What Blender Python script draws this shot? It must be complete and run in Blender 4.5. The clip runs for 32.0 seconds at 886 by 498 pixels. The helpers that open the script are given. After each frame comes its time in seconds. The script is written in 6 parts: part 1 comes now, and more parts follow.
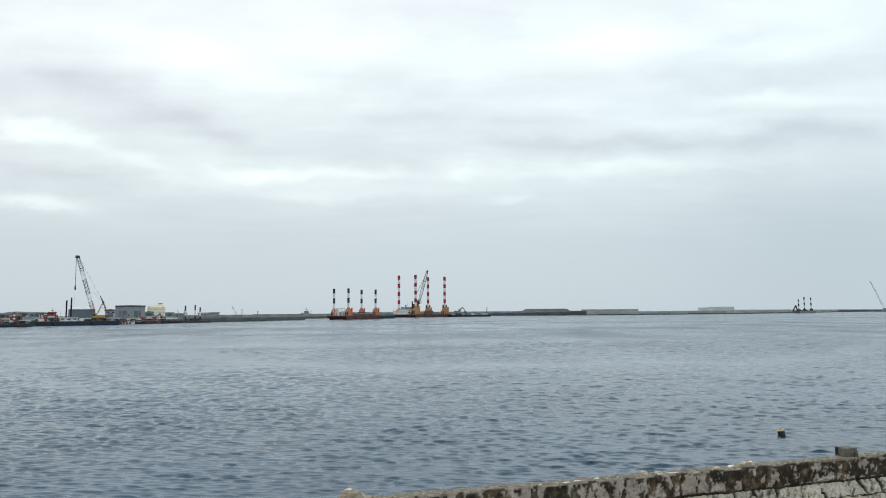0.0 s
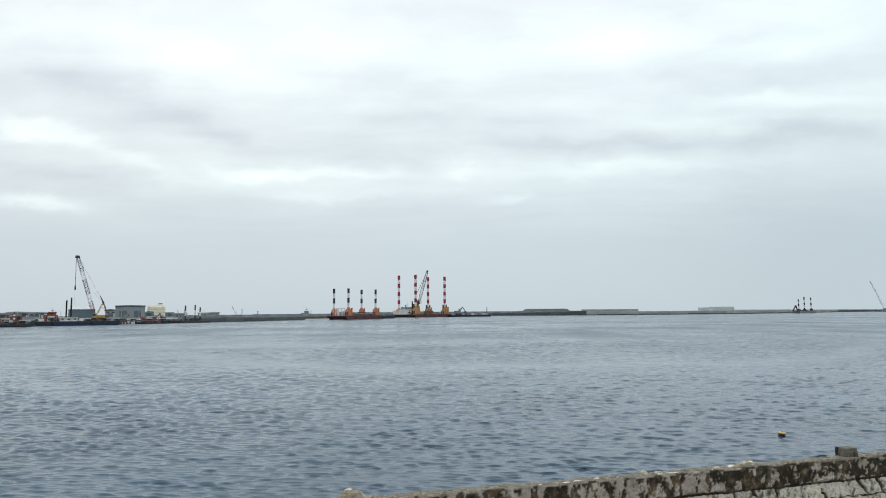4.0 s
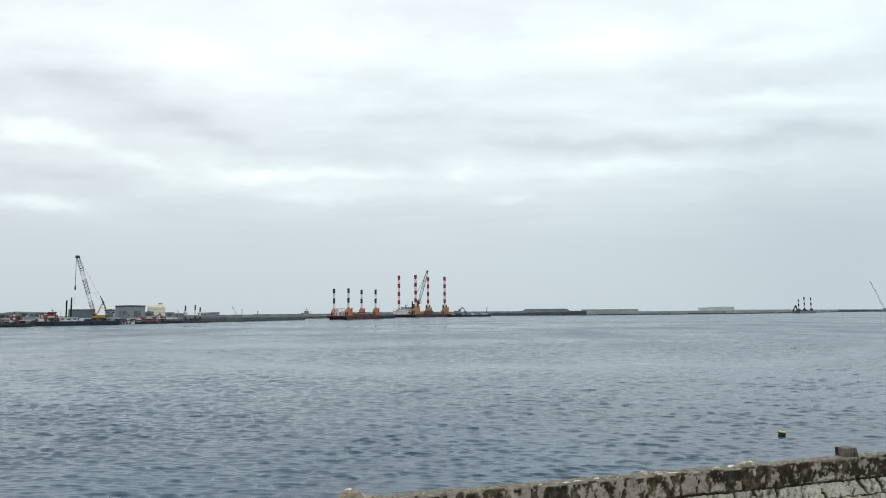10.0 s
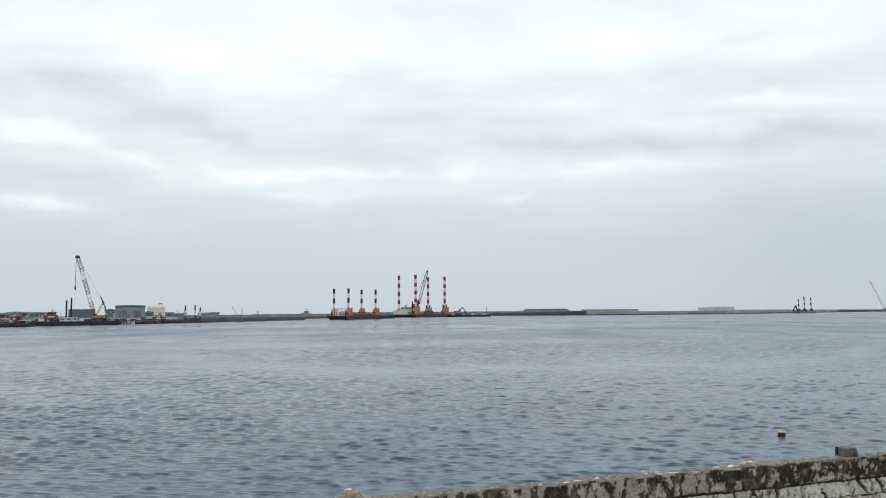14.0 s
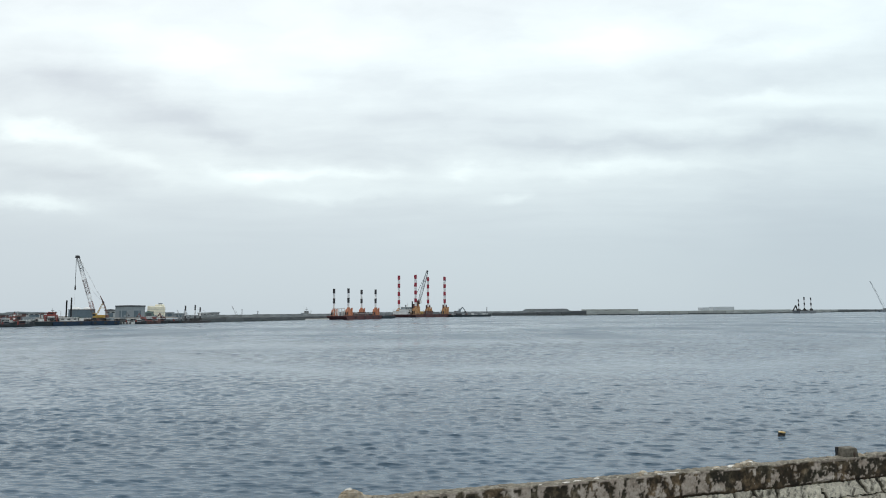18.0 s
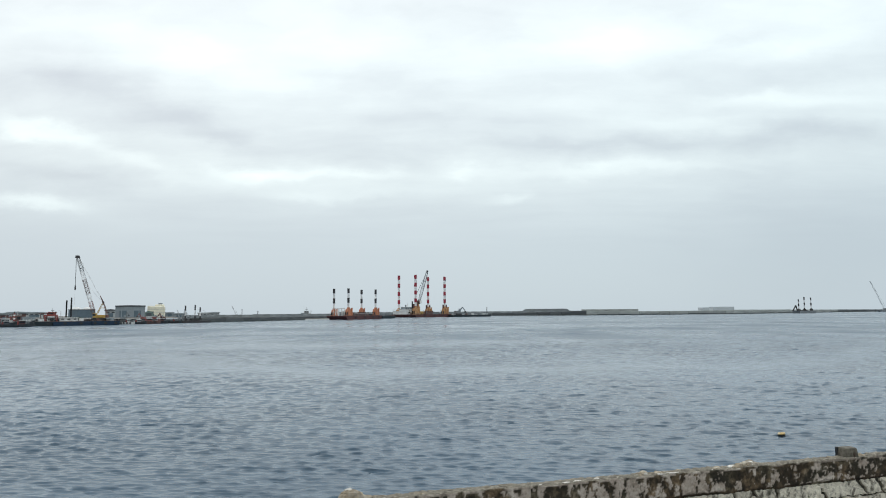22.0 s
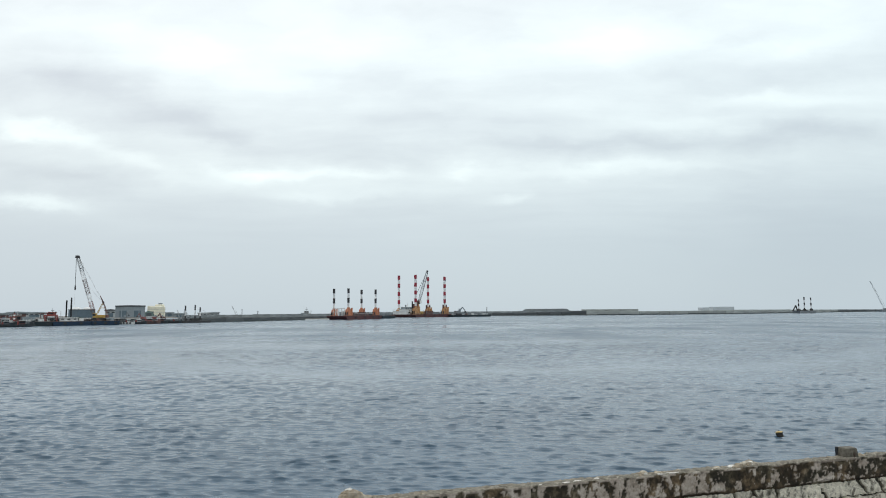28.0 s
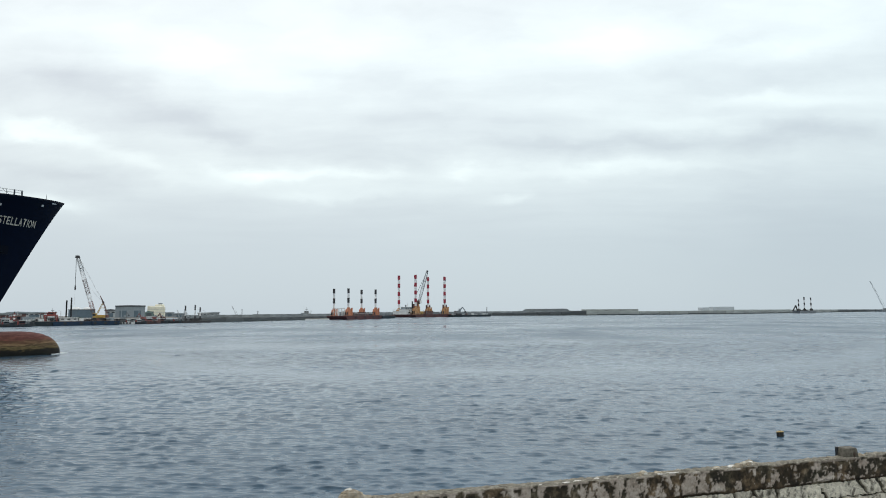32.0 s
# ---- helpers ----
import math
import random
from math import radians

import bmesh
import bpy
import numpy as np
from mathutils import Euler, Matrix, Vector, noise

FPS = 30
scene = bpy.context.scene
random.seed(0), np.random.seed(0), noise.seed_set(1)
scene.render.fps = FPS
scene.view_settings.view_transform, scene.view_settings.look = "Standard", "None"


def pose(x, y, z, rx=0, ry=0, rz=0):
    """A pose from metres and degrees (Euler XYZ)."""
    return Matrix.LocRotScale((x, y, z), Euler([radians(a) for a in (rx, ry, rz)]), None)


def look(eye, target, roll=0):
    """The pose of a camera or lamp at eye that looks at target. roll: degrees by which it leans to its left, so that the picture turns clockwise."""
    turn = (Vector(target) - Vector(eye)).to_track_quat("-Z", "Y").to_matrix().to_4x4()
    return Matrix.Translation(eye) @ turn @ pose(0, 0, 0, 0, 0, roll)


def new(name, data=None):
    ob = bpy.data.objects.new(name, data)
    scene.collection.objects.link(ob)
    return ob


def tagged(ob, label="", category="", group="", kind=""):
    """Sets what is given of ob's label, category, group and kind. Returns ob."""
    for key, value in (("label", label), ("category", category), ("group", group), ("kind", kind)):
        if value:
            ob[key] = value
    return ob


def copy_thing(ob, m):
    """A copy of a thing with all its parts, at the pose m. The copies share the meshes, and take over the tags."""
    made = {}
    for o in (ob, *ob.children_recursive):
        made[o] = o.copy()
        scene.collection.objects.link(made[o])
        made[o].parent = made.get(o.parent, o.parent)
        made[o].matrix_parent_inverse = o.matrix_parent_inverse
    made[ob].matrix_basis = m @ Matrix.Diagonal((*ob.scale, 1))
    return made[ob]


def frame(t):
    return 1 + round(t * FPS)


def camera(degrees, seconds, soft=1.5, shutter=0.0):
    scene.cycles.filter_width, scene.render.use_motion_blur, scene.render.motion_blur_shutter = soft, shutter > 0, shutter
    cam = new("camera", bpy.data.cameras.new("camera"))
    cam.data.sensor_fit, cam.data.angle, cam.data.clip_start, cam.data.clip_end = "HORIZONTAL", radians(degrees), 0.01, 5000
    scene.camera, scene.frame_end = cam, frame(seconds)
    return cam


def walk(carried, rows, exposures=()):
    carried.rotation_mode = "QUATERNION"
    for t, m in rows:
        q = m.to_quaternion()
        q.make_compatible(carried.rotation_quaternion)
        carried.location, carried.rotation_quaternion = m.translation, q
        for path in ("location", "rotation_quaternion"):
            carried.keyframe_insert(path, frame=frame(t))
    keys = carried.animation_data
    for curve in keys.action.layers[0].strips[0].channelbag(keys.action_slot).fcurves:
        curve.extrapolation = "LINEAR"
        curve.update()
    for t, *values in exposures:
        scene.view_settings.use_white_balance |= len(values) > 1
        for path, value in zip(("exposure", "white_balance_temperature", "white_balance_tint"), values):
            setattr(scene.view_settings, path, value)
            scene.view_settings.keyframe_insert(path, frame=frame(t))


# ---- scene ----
# The camera stands still on the shore, six metres above the sea.
cam = camera(66, 32.0, 1.0)
EYE = pose(0, 0, 6.0, 95.328, 0, 0) @ pose(0, 0, 0, 0, 0, -0.413)
walk(cam, [(0, EYE), (32, EYE)], exposures=[(0, 0.0), (32, 0.0)])


# ---- sky and sun ----
def link_math(nt, op, a, b=None, c=None):
    """A maths node of a node tree; numbers or sockets go in, the result comes out."""
    n = nt.nodes.new("ShaderNodeMath")
    n.operation = op
    for i, v in enumerate((a, b, c)):
        if v is None:
            continue
        if isinstance(v, (int, float)):
            n.inputs[i].default_value = v
        else:
            nt.links.new(v, n.inputs[i])
    return n.outputs[0]


def ramp(nt, fac, stops, ease="EASE"):
    n = nt.nodes.new("ShaderNodeValToRGB")
    n.color_ramp.interpolation = ease
    while len(n.color_ramp.elements) < len(stops):
        n.color_ramp.elements.new(0.5)
    for e, (at, col) in zip(n.color_ramp.elements, stops):
        e.position = at
        e.color = (*col, 1) if len(col) == 3 else col
    nt.links.new(fac, n.inputs[0])
    return n.outputs[0]


def noise_node(nt, vec, scale, detail=4.0, rough=0.5, distort=0.0):
    n = nt.nodes.new("ShaderNodeTexNoise")
    n.inputs["Scale"].default_value = scale
    n.inputs["Detail"].default_value = detail
    n.inputs["Roughness"].default_value = rough
    n.inputs["Distortion"].default_value = distort
    if vec is not None:
        nt.links.new(vec, n.inputs["Vector"])
    return n


def mapping(nt, vec, loc=(0, 0, 0), rot=0.0, scale=(1, 1, 1), kind="POINT"):
    n = nt.nodes.new("ShaderNodeMapping")
    n.vector_type = kind
    n.inputs["Location"].default_value = loc
    n.inputs["Rotation"].default_value = (0, 0, radians(rot))
    n.inputs["Scale"].default_value = scale
    nt.links.new(vec, n.inputs["Vector"])
    return n.outputs[0]


def mix_colour(nt, fac, a, b, blend="MIX"):
    n = nt.nodes.new("ShaderNodeMix")
    n.data_type, n.blend_type = "RGBA", blend
    for sock, v in ((n.inputs[0], fac), (n.inputs[6], a), (n.inputs[7], b)):
        if isinstance(v, (int, float)):
            sock.default_value = v
        elif isinstance(v, tuple):
            sock.default_value = (*v, 1)
        else:
            nt.links.new(v, sock)
    return n.outputs[2]


# Cloud masses of the overcast, by bearing and height (tangents): centre, half sizes, slant, strength
CLOUDS = [
    (-0.567, 0.347, 0.108, 0.037, -15, -0.11), (-0.376, 0.287, 0.099, 0.020, -20, -0.09), (-0.343, 0.374, 0.166, 0.037, -15, 0.11),
    (-0.600, 0.281, 0.070, 0.013, -8, 0.13), (-0.459, 0.222, 0.091, 0.012, -14, 0.11), (-0.264, 0.210, 0.066, 0.012, 0, 0.17),
    (-0.111, 0.213, 0.054, 0.009, 0, 0.11), (-0.558, 0.206, 0.091, 0.012, -14, -0.08), (-0.596, 0.169, 0.066, 0.012, -6, 0.14),
    (-0.186, 0.174, 0.066, 0.008, 0, 0.06), (0.258, 0.403, 0.108, 0.033, 8, 0.09), (0.452, 0.410, 0.075, 0.012, 10, -0.07),
    (0.179, 0.250, 0.215, 0.014, 2, -0.09), (0.245, 0.215, 0.224, 0.011, 2, 0.09), (0.026, 0.210, 0.037, 0.012, 0, 0.09),
    (0.094, 0.170, 0.031, 0.007, 0, 0.08), (0.577, 0.268, 0.091, 0.021, 4, -0.07), (0.552, 0.397, 0.075, 0.015, 8, 0.06),
    (0.510, 0.318, 0.108, 0.012, 2, 0.08), (0.328, 0.315, 0.166, 0.012, 8, -0.05), (-0.070, 0.351, 0.050, 0.033, -10, -0.04),
    (-0.053, 0.281, 0.083, 0.017, 0, -0.06), (-0.119, 0.393, 0.199, 0.033, -4, 0.06),
    (0.600, 0.110, 0.260, 0.130, 0, -0.10), (0.500, 0.345, 0.130, 0.030, 6, -0.07), (0.380, 0.255, 0.260, 0.014, 2, -0.05),
    (0.400, 0.285, 0.200, 0.012, 4, 0.03), (-0.250, 0.205, 0.240, 0.030, -3, 0.05), (-0.345, 0.222, 0.045, 0.009, -8, 0.06), (-0.190, 0.207, 0.030, 0.007, 4, 0.06),
    (-0.560, 0.262, 0.120, 0.012, -16, 0.08), (-0.500, 0.232, 0.130, 0.010, -16, -0.06), (-0.080, 0.180, 0.120, 0.014, 0, 0.05),
    (-0.610, 0.166, 0.060, 0.010, -8, 0.06), (-0.450, 0.315, 0.190, 0.024, -16, -0.04), (-0.340, 0.262, 0.090, 0.010, -8, -0.05),
]


def make_sky():
    world = bpy.data.worlds.new("overcast_sky")
    scene.world = world
    world.use_nodes = True
    nt = world.node_tree
    nt.nodes.clear()
    out = nt.nodes.new("ShaderNodeOutputWorld")
    back = nt.nodes.new("ShaderNodeBackground")
    coord = nt.nodes.new("ShaderNodeTexCoord").outputs["Generated"]
    sep = nt.nodes.new("ShaderNodeSeparateXYZ")
    nt.links.new(coord, sep.inputs[0])
    x, y, z = sep.outputs
    sky = nt.nodes.new("ShaderNodeTexSky")
    sky.sky_type, sky.sun_disc = "NISHITA", False
    sky.sun_elevation, sky.sun_rotation = radians(48), radians(20)
    # grey-white cloud cover, paler with height
    lift = link_math(nt, "MAXIMUM", z, 0.0)
    grey = ramp(nt, lift, [(0.0, (0.56, 0.652, 0.71)), (0.10, (0.615, 0.70, 0.745)), (0.20, (0.735, 0.82, 0.85)),
                           (0.34, (0.865, 0.955, 0.985)), (0.60, (0.97, 1.03, 1.055)), (1.0, (1.03, 1.07, 1.09))], "LINEAR")
    # drifting cloud sheet seen from below
    under = link_math(nt, "ADD", lift, 0.10)
    plan = nt.nodes.new("ShaderNodeCombineXYZ")
    nt.links.new(link_math(nt, "DIVIDE", x, under), plan.inputs[0])
    nt.links.new(link_math(nt, "DIVIDE", y, under), plan.inputs[1])
    warp = noise_node(nt, plan.outputs[0], 0.55, 3)
    drift = nt.nodes.new("ShaderNodeVectorMath")
    drift.operation = "MULTIPLY_ADD"
    nt.links.new(warp.outputs["Color"], drift.inputs[0])
    drift.inputs[1].default_value = (0.9, 0.9, 0)
    nt.links.new(plan.outputs[0], drift.inputs[2])
    sheet = noise_node(nt, mapping(nt, drift.outputs[0], (1.3, 0.4, 0), -18, (0.50, 1.15, 1)), 1.0, 7, 0.52)
    wisps = noise_node(nt, mapping(nt, drift.outputs[0], (4.1, 2.2, 0), 12, (1.4, 3.6, 1)), 1.0, 6, 0.5)
    fade = ramp(nt, lift, [(0.05, (0, 0, 0)), (0.25, (1, 1, 1))])
    cover = link_math(nt, "MULTIPLY_ADD", sheet.outputs[0], 0.24, -0.12)
    cover = link_math(nt, "MULTIPLY_ADD", wisps.outputs[0], 0.26, link_math(nt, "ADD", cover, -0.10))
    shreds = noise_node(nt, mapping(nt, drift.outputs[0], (2.7, 6.2, 0), -8, (3.5, 9.0, 1)), 1.0, 6, 0.55)
    cover = link_math(nt, "MULTIPLY_ADD", shreds.outputs[0], 0.05, link_math(nt, "ADD", cover, -0.025))
    total = link_math(nt, "MULTIPLY", cover, fade)
    # the large masses ahead
    ahead = link_math(nt, "MAXIMUM", y, 0.05)
    flat = nt.nodes.new("ShaderNodeCombineXYZ")
    nt.links.new(link_math(nt, "DIVIDE", x, ahead), flat.inputs[0])
    nt.links.new(link_math(nt, "DIVIDE", z, ahead), flat.inputs[1])
    wob = noise_node(nt, mapping(nt, flat.outputs[0], scale=(1, 2.2, 1)), 6.5, 7, 0.6)
    bend = nt.nodes.new("ShaderNodeVectorMath")
    bend.operation = "MULTIPLY_ADD"
    nt.links.new(wob.outputs["Color"], bend.inputs[0])
    bend.inputs[1].default_value = (0.15, 0.062, 0)
    nt.links.new(flat.outputs[0], bend.inputs[2])
    puffs = noise_node(nt, mapping(nt, bend.outputs[0], rot=6, scale=(5.0, 12.0, 1)), 1.0, 6, 0.55)
    total = link_math(nt, "MULTIPLY_ADD", link_math(nt, "MULTIPLY_ADD", puffs.outputs[0], 0.30, -0.15), fade, total)
    for u, v, su, sv, slant, amount in CLOUDS:
        m = mapping(nt, bend.outputs[0], (u + 0.075, v + 0.031, 0), slant, (su, sv, 1), "TEXTURE")
        dot = nt.nodes.new("ShaderNodeVectorMath")
        dot.operation = "DOT_PRODUCT"
        nt.links.new(m, dot.inputs[0])
        nt.links.new(m, dot.inputs[1])
        blob = link_math(nt, "EXPONENT", link_math(nt, "MULTIPLY", dot.outputs["Value"], -1.0))
        total = link_math(nt, "MULTIPLY_ADD", blob, amount * (CLOUD_GAIN if amount > 0 else 0.75 * CLOUD_GAIN), total)
    lit = nt.nodes.new("ShaderNodeVectorMath")      # the thicker cloud is the bluer
    lit.operation = "MULTIPLY"
    nt.links.new(grey, lit.inputs[0])
    tint = nt.nodes.new("ShaderNodeCombineXYZ")
    veer = link_math(nt, "MULTIPLY", x, -0.045)      # warmer to the west
    for i, (k, w) in enumerate(((1.0, 1.0), (1.0, 0.15), (0.85, 0.0))):
        nt.links.new(link_math(nt, "MULTIPLY_ADD", total, k, link_math(nt, "MULTIPLY_ADD", veer, w, 1.0)), tint.inputs[i])
    nt.links.new(tint.outputs[0], lit.inputs[1])
    veil = nt.nodes.new("ShaderNodeVectorMath")
    veil.operation = "SCALE"
    nt.links.new(sky.outputs[0], veil.inputs[0])
    veil.inputs[3].default_value = 0.10
    nt.links.new(mix_colour(nt, 0.04, lit.outputs[0], veil.outputs[0]), back.inputs[0])
    back.inputs[1].default_value = 1.0
    nt.links.new(back.outputs[0], out.inputs[0])


CLOUD_GAIN = 1.5
make_sky()
sun = new("sun", bpy.data.lights.new("sun", "SUN"))
sun.data.energy, sun.data.angle, sun.data.color = 0.6, radians(70), (1.0, 0.97, 0.93)
sun.matrix_world = look((60, 150, 250), (0, 0, 0))


# ---- materials ----
def material(name, colour, rough=0.6, metal=0.0, grain=0.15, scale=3.0, stain=None, stain_amount=0.35, stain_scale=0.4,
             bump=0.1, bump_scale=12.0, bump_size=0.02, streak=False, vary=0.0):
    """A surface with fine grain, broad stains or run marks, and a little relief."""
    mat = bpy.data.materials.new(name)
    mat.use_nodes = True
    nt = mat.node_tree
    bsdf = nt.nodes["Principled BSDF"]
    coord = nt.nodes.new("ShaderNodeTexCoord").outputs["Object"]
    fine = noise_node(nt, coord, scale, 6, 0.6)
    g = ramp(nt, fine.outputs[0], [(0.3, (1 - grain,) * 3), (0.7, (1 + grain,) * 3)])
    col = mix_colour(nt, 1.0, colour, g, "MULTIPLY")
    if stain:
        big = noise_node(nt, mapping(nt, coord, scale=(1, 1, 0.18) if streak else (1, 1, 1)), stain_scale, 6, 0.6, 0.4)
        mask = ramp(nt, big.outputs[0], [(0.44, (0, 0, 0)), (0.64, (1, 1, 1))])
        n = nt.nodes.new("ShaderNodeSeparateColor")
        nt.links.new(mask, n.inputs[0])
        col = mix_colour(nt, link_math(nt, "MULTIPLY", n.outputs[0], stain_amount), col, stain)
    if vary:
        info = nt.nodes.new("ShaderNodeObjectInfo")
        r = link_math(nt, "MULTIPLY_ADD", info.outputs["Random"], 2 * vary, 1 - vary)
        col = mix_colour(nt, 1.0, col, r, "MULTIPLY")
    nt.links.new(col, bsdf.inputs["Base Color"])
    bsdf.inputs["Roughness"].default_value = rough
    bsdf.inputs["Metallic"].default_value = metal
    if bump:
        b = nt.nodes.new("ShaderNodeBump")
        b.inputs["Strength"].default_value = bump
        b.inputs["Distance"].default_value = bump_size
        nt.links.new(noise_node(nt, coord, bump_scale, 5, 0.6).outputs[0], b.inputs["Height"])
        nt.links.new(b.outputs[0], bsdf.inputs["Normal"])
    return mat


RUST = (0.14, 0.055, 0.03)
GRIME = (0.05, 0.05, 0.045)
M = {
    "hull_navy": material("navy_ship_paint", (0.0010, 0.0042, 0.015), 0.5, 0, 0.12, 0.6, (0.005, 0.009, 0.018), 0.5, 0.15, 0.03, 1.2, 0.03, True),
    "letter_white": material("white_lettering", (0.55, 0.52, 0.45), 0.6, 0, 0.08, 4),
    "rail_white": material("white_rail_paint", (0.55, 0.56, 0.56), 0.5, 0, 0.1, 6),
    "rail_dark": material("dark_mast_paint", (0.05, 0.06, 0.08), 0.5, 0, 0.1, 6),
    "barge_blue": material("blue_barge_paint", (0.003, 0.024, 0.058), 0.6, 0, 0.2, 1.0, (0.02, 0.03, 0.05), 0.3, 0.3, 0.1, 4, 0.03, True),
    "barge_dark": material("dark_barge_paint", (0.010, 0.022, 0.029), 0.65, 0, 0.25, 1.0, (0.05, 0.042, 0.04), 0.3, 0.3, 0.1, 4, 0.03, True),
    "barge_red": material("dark_red_barge_paint", (0.10, 0.034, 0.034), 0.65, 0, 0.25, 1.0, (0.05, 0.03, 0.03), 0.55, 0.3, 0.1, 4, 0.03, True),
    "deck": material("rusty_deck", (0.12, 0.09, 0.075), 0.8, 0, 0.25, 1.0, RUST, 0.5, 0.4),
    "leg_red": material("red_leg_paint", (0.33, 0.022, 0.048), 0.55, 0, 0.15, 1.5, (0.2, 0.05, 0.04), 0.4, 0.5, 0.05, 4),
    "leg_white": material("white_leg_paint", (0.78, 0.78, 0.78), 0.55, 0, 0.08, 1.5, (0.5, 0.42, 0.38), 0.35, 0.5, 0.05, 4),
    "black": material("black_pile_paint", (0.010, 0.011, 0.013), 0.9, 0, 0.2, 1.5, (0.05, 0.045, 0.045), 0.2, 0.5, 0.05, 4),
    "grey_brown": material("grey_brown_barge_paint", (0.05, 0.047, 0.047), 0.7, 0, 0.25, 1.0, (0.03, 0.03, 0.03), 0.5, 0.5),
    "leg_black": material("dark_leg_paint", (0.03, 0.031, 0.036), 0.6, 0, 0.2, 1.5, (0.07, 0.05, 0.045), 0.3, 0.5, 0.05, 4),
    "orange": material("orange_jack_house", (0.56, 0.21, 0.11), 0.6, 0, 0.15, 0.8, (0.25, 0.1, 0.05), 0.5, 0.4, 0.05, 4, 0.02, True),
    "ochre": material("ochre_jack_house", (0.50, 0.27, 0.12), 0.65, 0, 0.2, 0.8, (0.22, 0.10, 0.05), 0.6, 0.4, 0.05, 4, 0.02, True),
    "yellow": material("yellow_machine_paint", (0.48, 0.31, 0.07), 0.5, 0, 0.15, 1.5, (0.25, 0.14, 0.05), 0.4, 0.6),
    "white": material("white_cabin_paint", (0.70, 0.71, 0.70), 0.55, 0, 0.08, 1.0, (0.35, 0.30, 0.26), 0.35, 0.5, 0.05, 4, 0.02, True),
    "red": material("red_cabin_paint", (0.25, 0.05, 0.045), 0.55, 0, 0.15, 1.0, (0.2, 0.06, 0.04), 0.4, 0.5, 0.05, 4, 0.02, True),
    # red dulled towards pink, the haze over the harbour put into its colour
    "hazed_red": material("hazed_red_machine_paint", (0.23, 0.085, 0.08), 0.7, 0, 0.2, 1.0, (0.12, 0.07, 0.06), 0.5, 0.6),
    "brown": material("brown_primer", (0.13, 0.065, 0.055), 0.7, 0, 0.2, 1.0, (0.05, 0.04, 0.04), 0.5, 0.5),
    "steel": material("grey_steel", (0.20, 0.22, 0.235), 0.55, 0.2, 0.15, 2.0, RUST, 0.2, 0.5),
    "dark_steel": material("dark_steel", (0.026, 0.029, 0.033), 0.6, 0.1, 0.2, 2.0, RUST, 0.1, 0.5),
    "window": material("dark_window_glass", (0.02, 0.025, 0.03), 0.12, 0, 0.05, 2.0, bump=0),
    "shed_grey": material("grey_sheet_cladding", (0.265, 0.305, 0.33), 0.6, 0, 0.08, 0.4, (0.16, 0.17, 0.18), 0.5, 0.12, 0.05, 3, 0.02, True),
    "shed_dark": material("dark_roof_sheet", (0.07, 0.08, 0.09), 0.6, 0, 0.1, 0.5, (0.12, 0.12, 0.12), 0.4, 0.2),
    "shed_blue": material("slate_blue_cladding", (0.105, 0.15, 0.185), 0.6, 0, 0.1, 0.4, (0.16, 0.19, 0.21), 0.5, 0.15, 0.05, 3, 0.02, True),
    "cream": material("cream_cladding", (0.78, 0.74, 0.60), 0.6, 0, 0.08, 0.4, (0.5, 0.45, 0.33), 0.4, 0.15, 0.05, 3, 0.02, True),
    "pale": material("pale_plaster", (0.42, 0.44, 0.45), 0.75, 0, 0.1, 0.4, (0.28, 0.29, 0.29), 0.5, 0.2, 0.05, 3, 0.02, True),
    "green": material("faded_green_sheet", (0.14, 0.21, 0.19), 0.65, 0, 0.12, 0.5, (0.09, 0.12, 0.11), 0.5, 0.2),
    "caisson": material("harbour_concrete", (0.25, 0.27, 0.28), 0.85, 0, 0.2, 0.5, (0.17, 0.185, 0.19), 0.8, 0.06, 0.15, 1.5, 0.08, False, 0.12),
    "quay_dark": material("dark_wet_concrete", (0.085, 0.095, 0.10), 0.85, 0, 0.25, 0.5, (0.17, 0.18, 0.18), 0.6, 0.12, 0.2, 1.5, 0.08, False, 0.3),
    "caisson_pale": material("pale_harbour_concrete", (0.34, 0.355, 0.34), 0.85, 0, 0.18, 0.5, (0.22, 0.235, 0.22), 0.7, 0.10, 0.15, 1.5, 0.08, False, 0.10),
    "footing": material("weed_covered_footing", (0.055, 0.065, 0.066), 0.8, 0, 0.3, 0.8, (0.10, 0.11, 0.10), 0.5, 0.2, 0.3, 2, 0.1, False, 0.2),
    "yard": material("yard_ground", (0.16, 0.155, 0.145), 0.9, 0, 0.2, 0.3, (0.09, 0.09, 0.085), 0.5, 0.06, 0.2, 1.5, 0.05),
    # the haze of distance is put into this pale, low contrast grey
    "far_wall": material("far_hazed_cladding", (0.52, 0.57, 0.60), 0.7, 0, 0.06, 0.05, (0.44, 0.49, 0.52), 0.4, 0.03, 0),
    "timber": material("weathered_timber", (0.16, 0.12, 0.09), 0.8, 0, 0.25, 2, (0.07, 0.06, 0.05), 0.5, 0.8),
}
M["hull_navy"].node_tree.nodes["Principled BSDF"].inputs["Specular IOR Level"].default_value = 0.08


# ---- mesh helpers ----
SIZES = {}      # how much larger than drawn a thing is built


def place(x, y, z, turn, size):
    """A thing's pose on the water or the quay, and its size; z is given before the size."""
    return pose(x, y, z * size, 0, 0, turn) @ Matrix.Scale(size, 4)


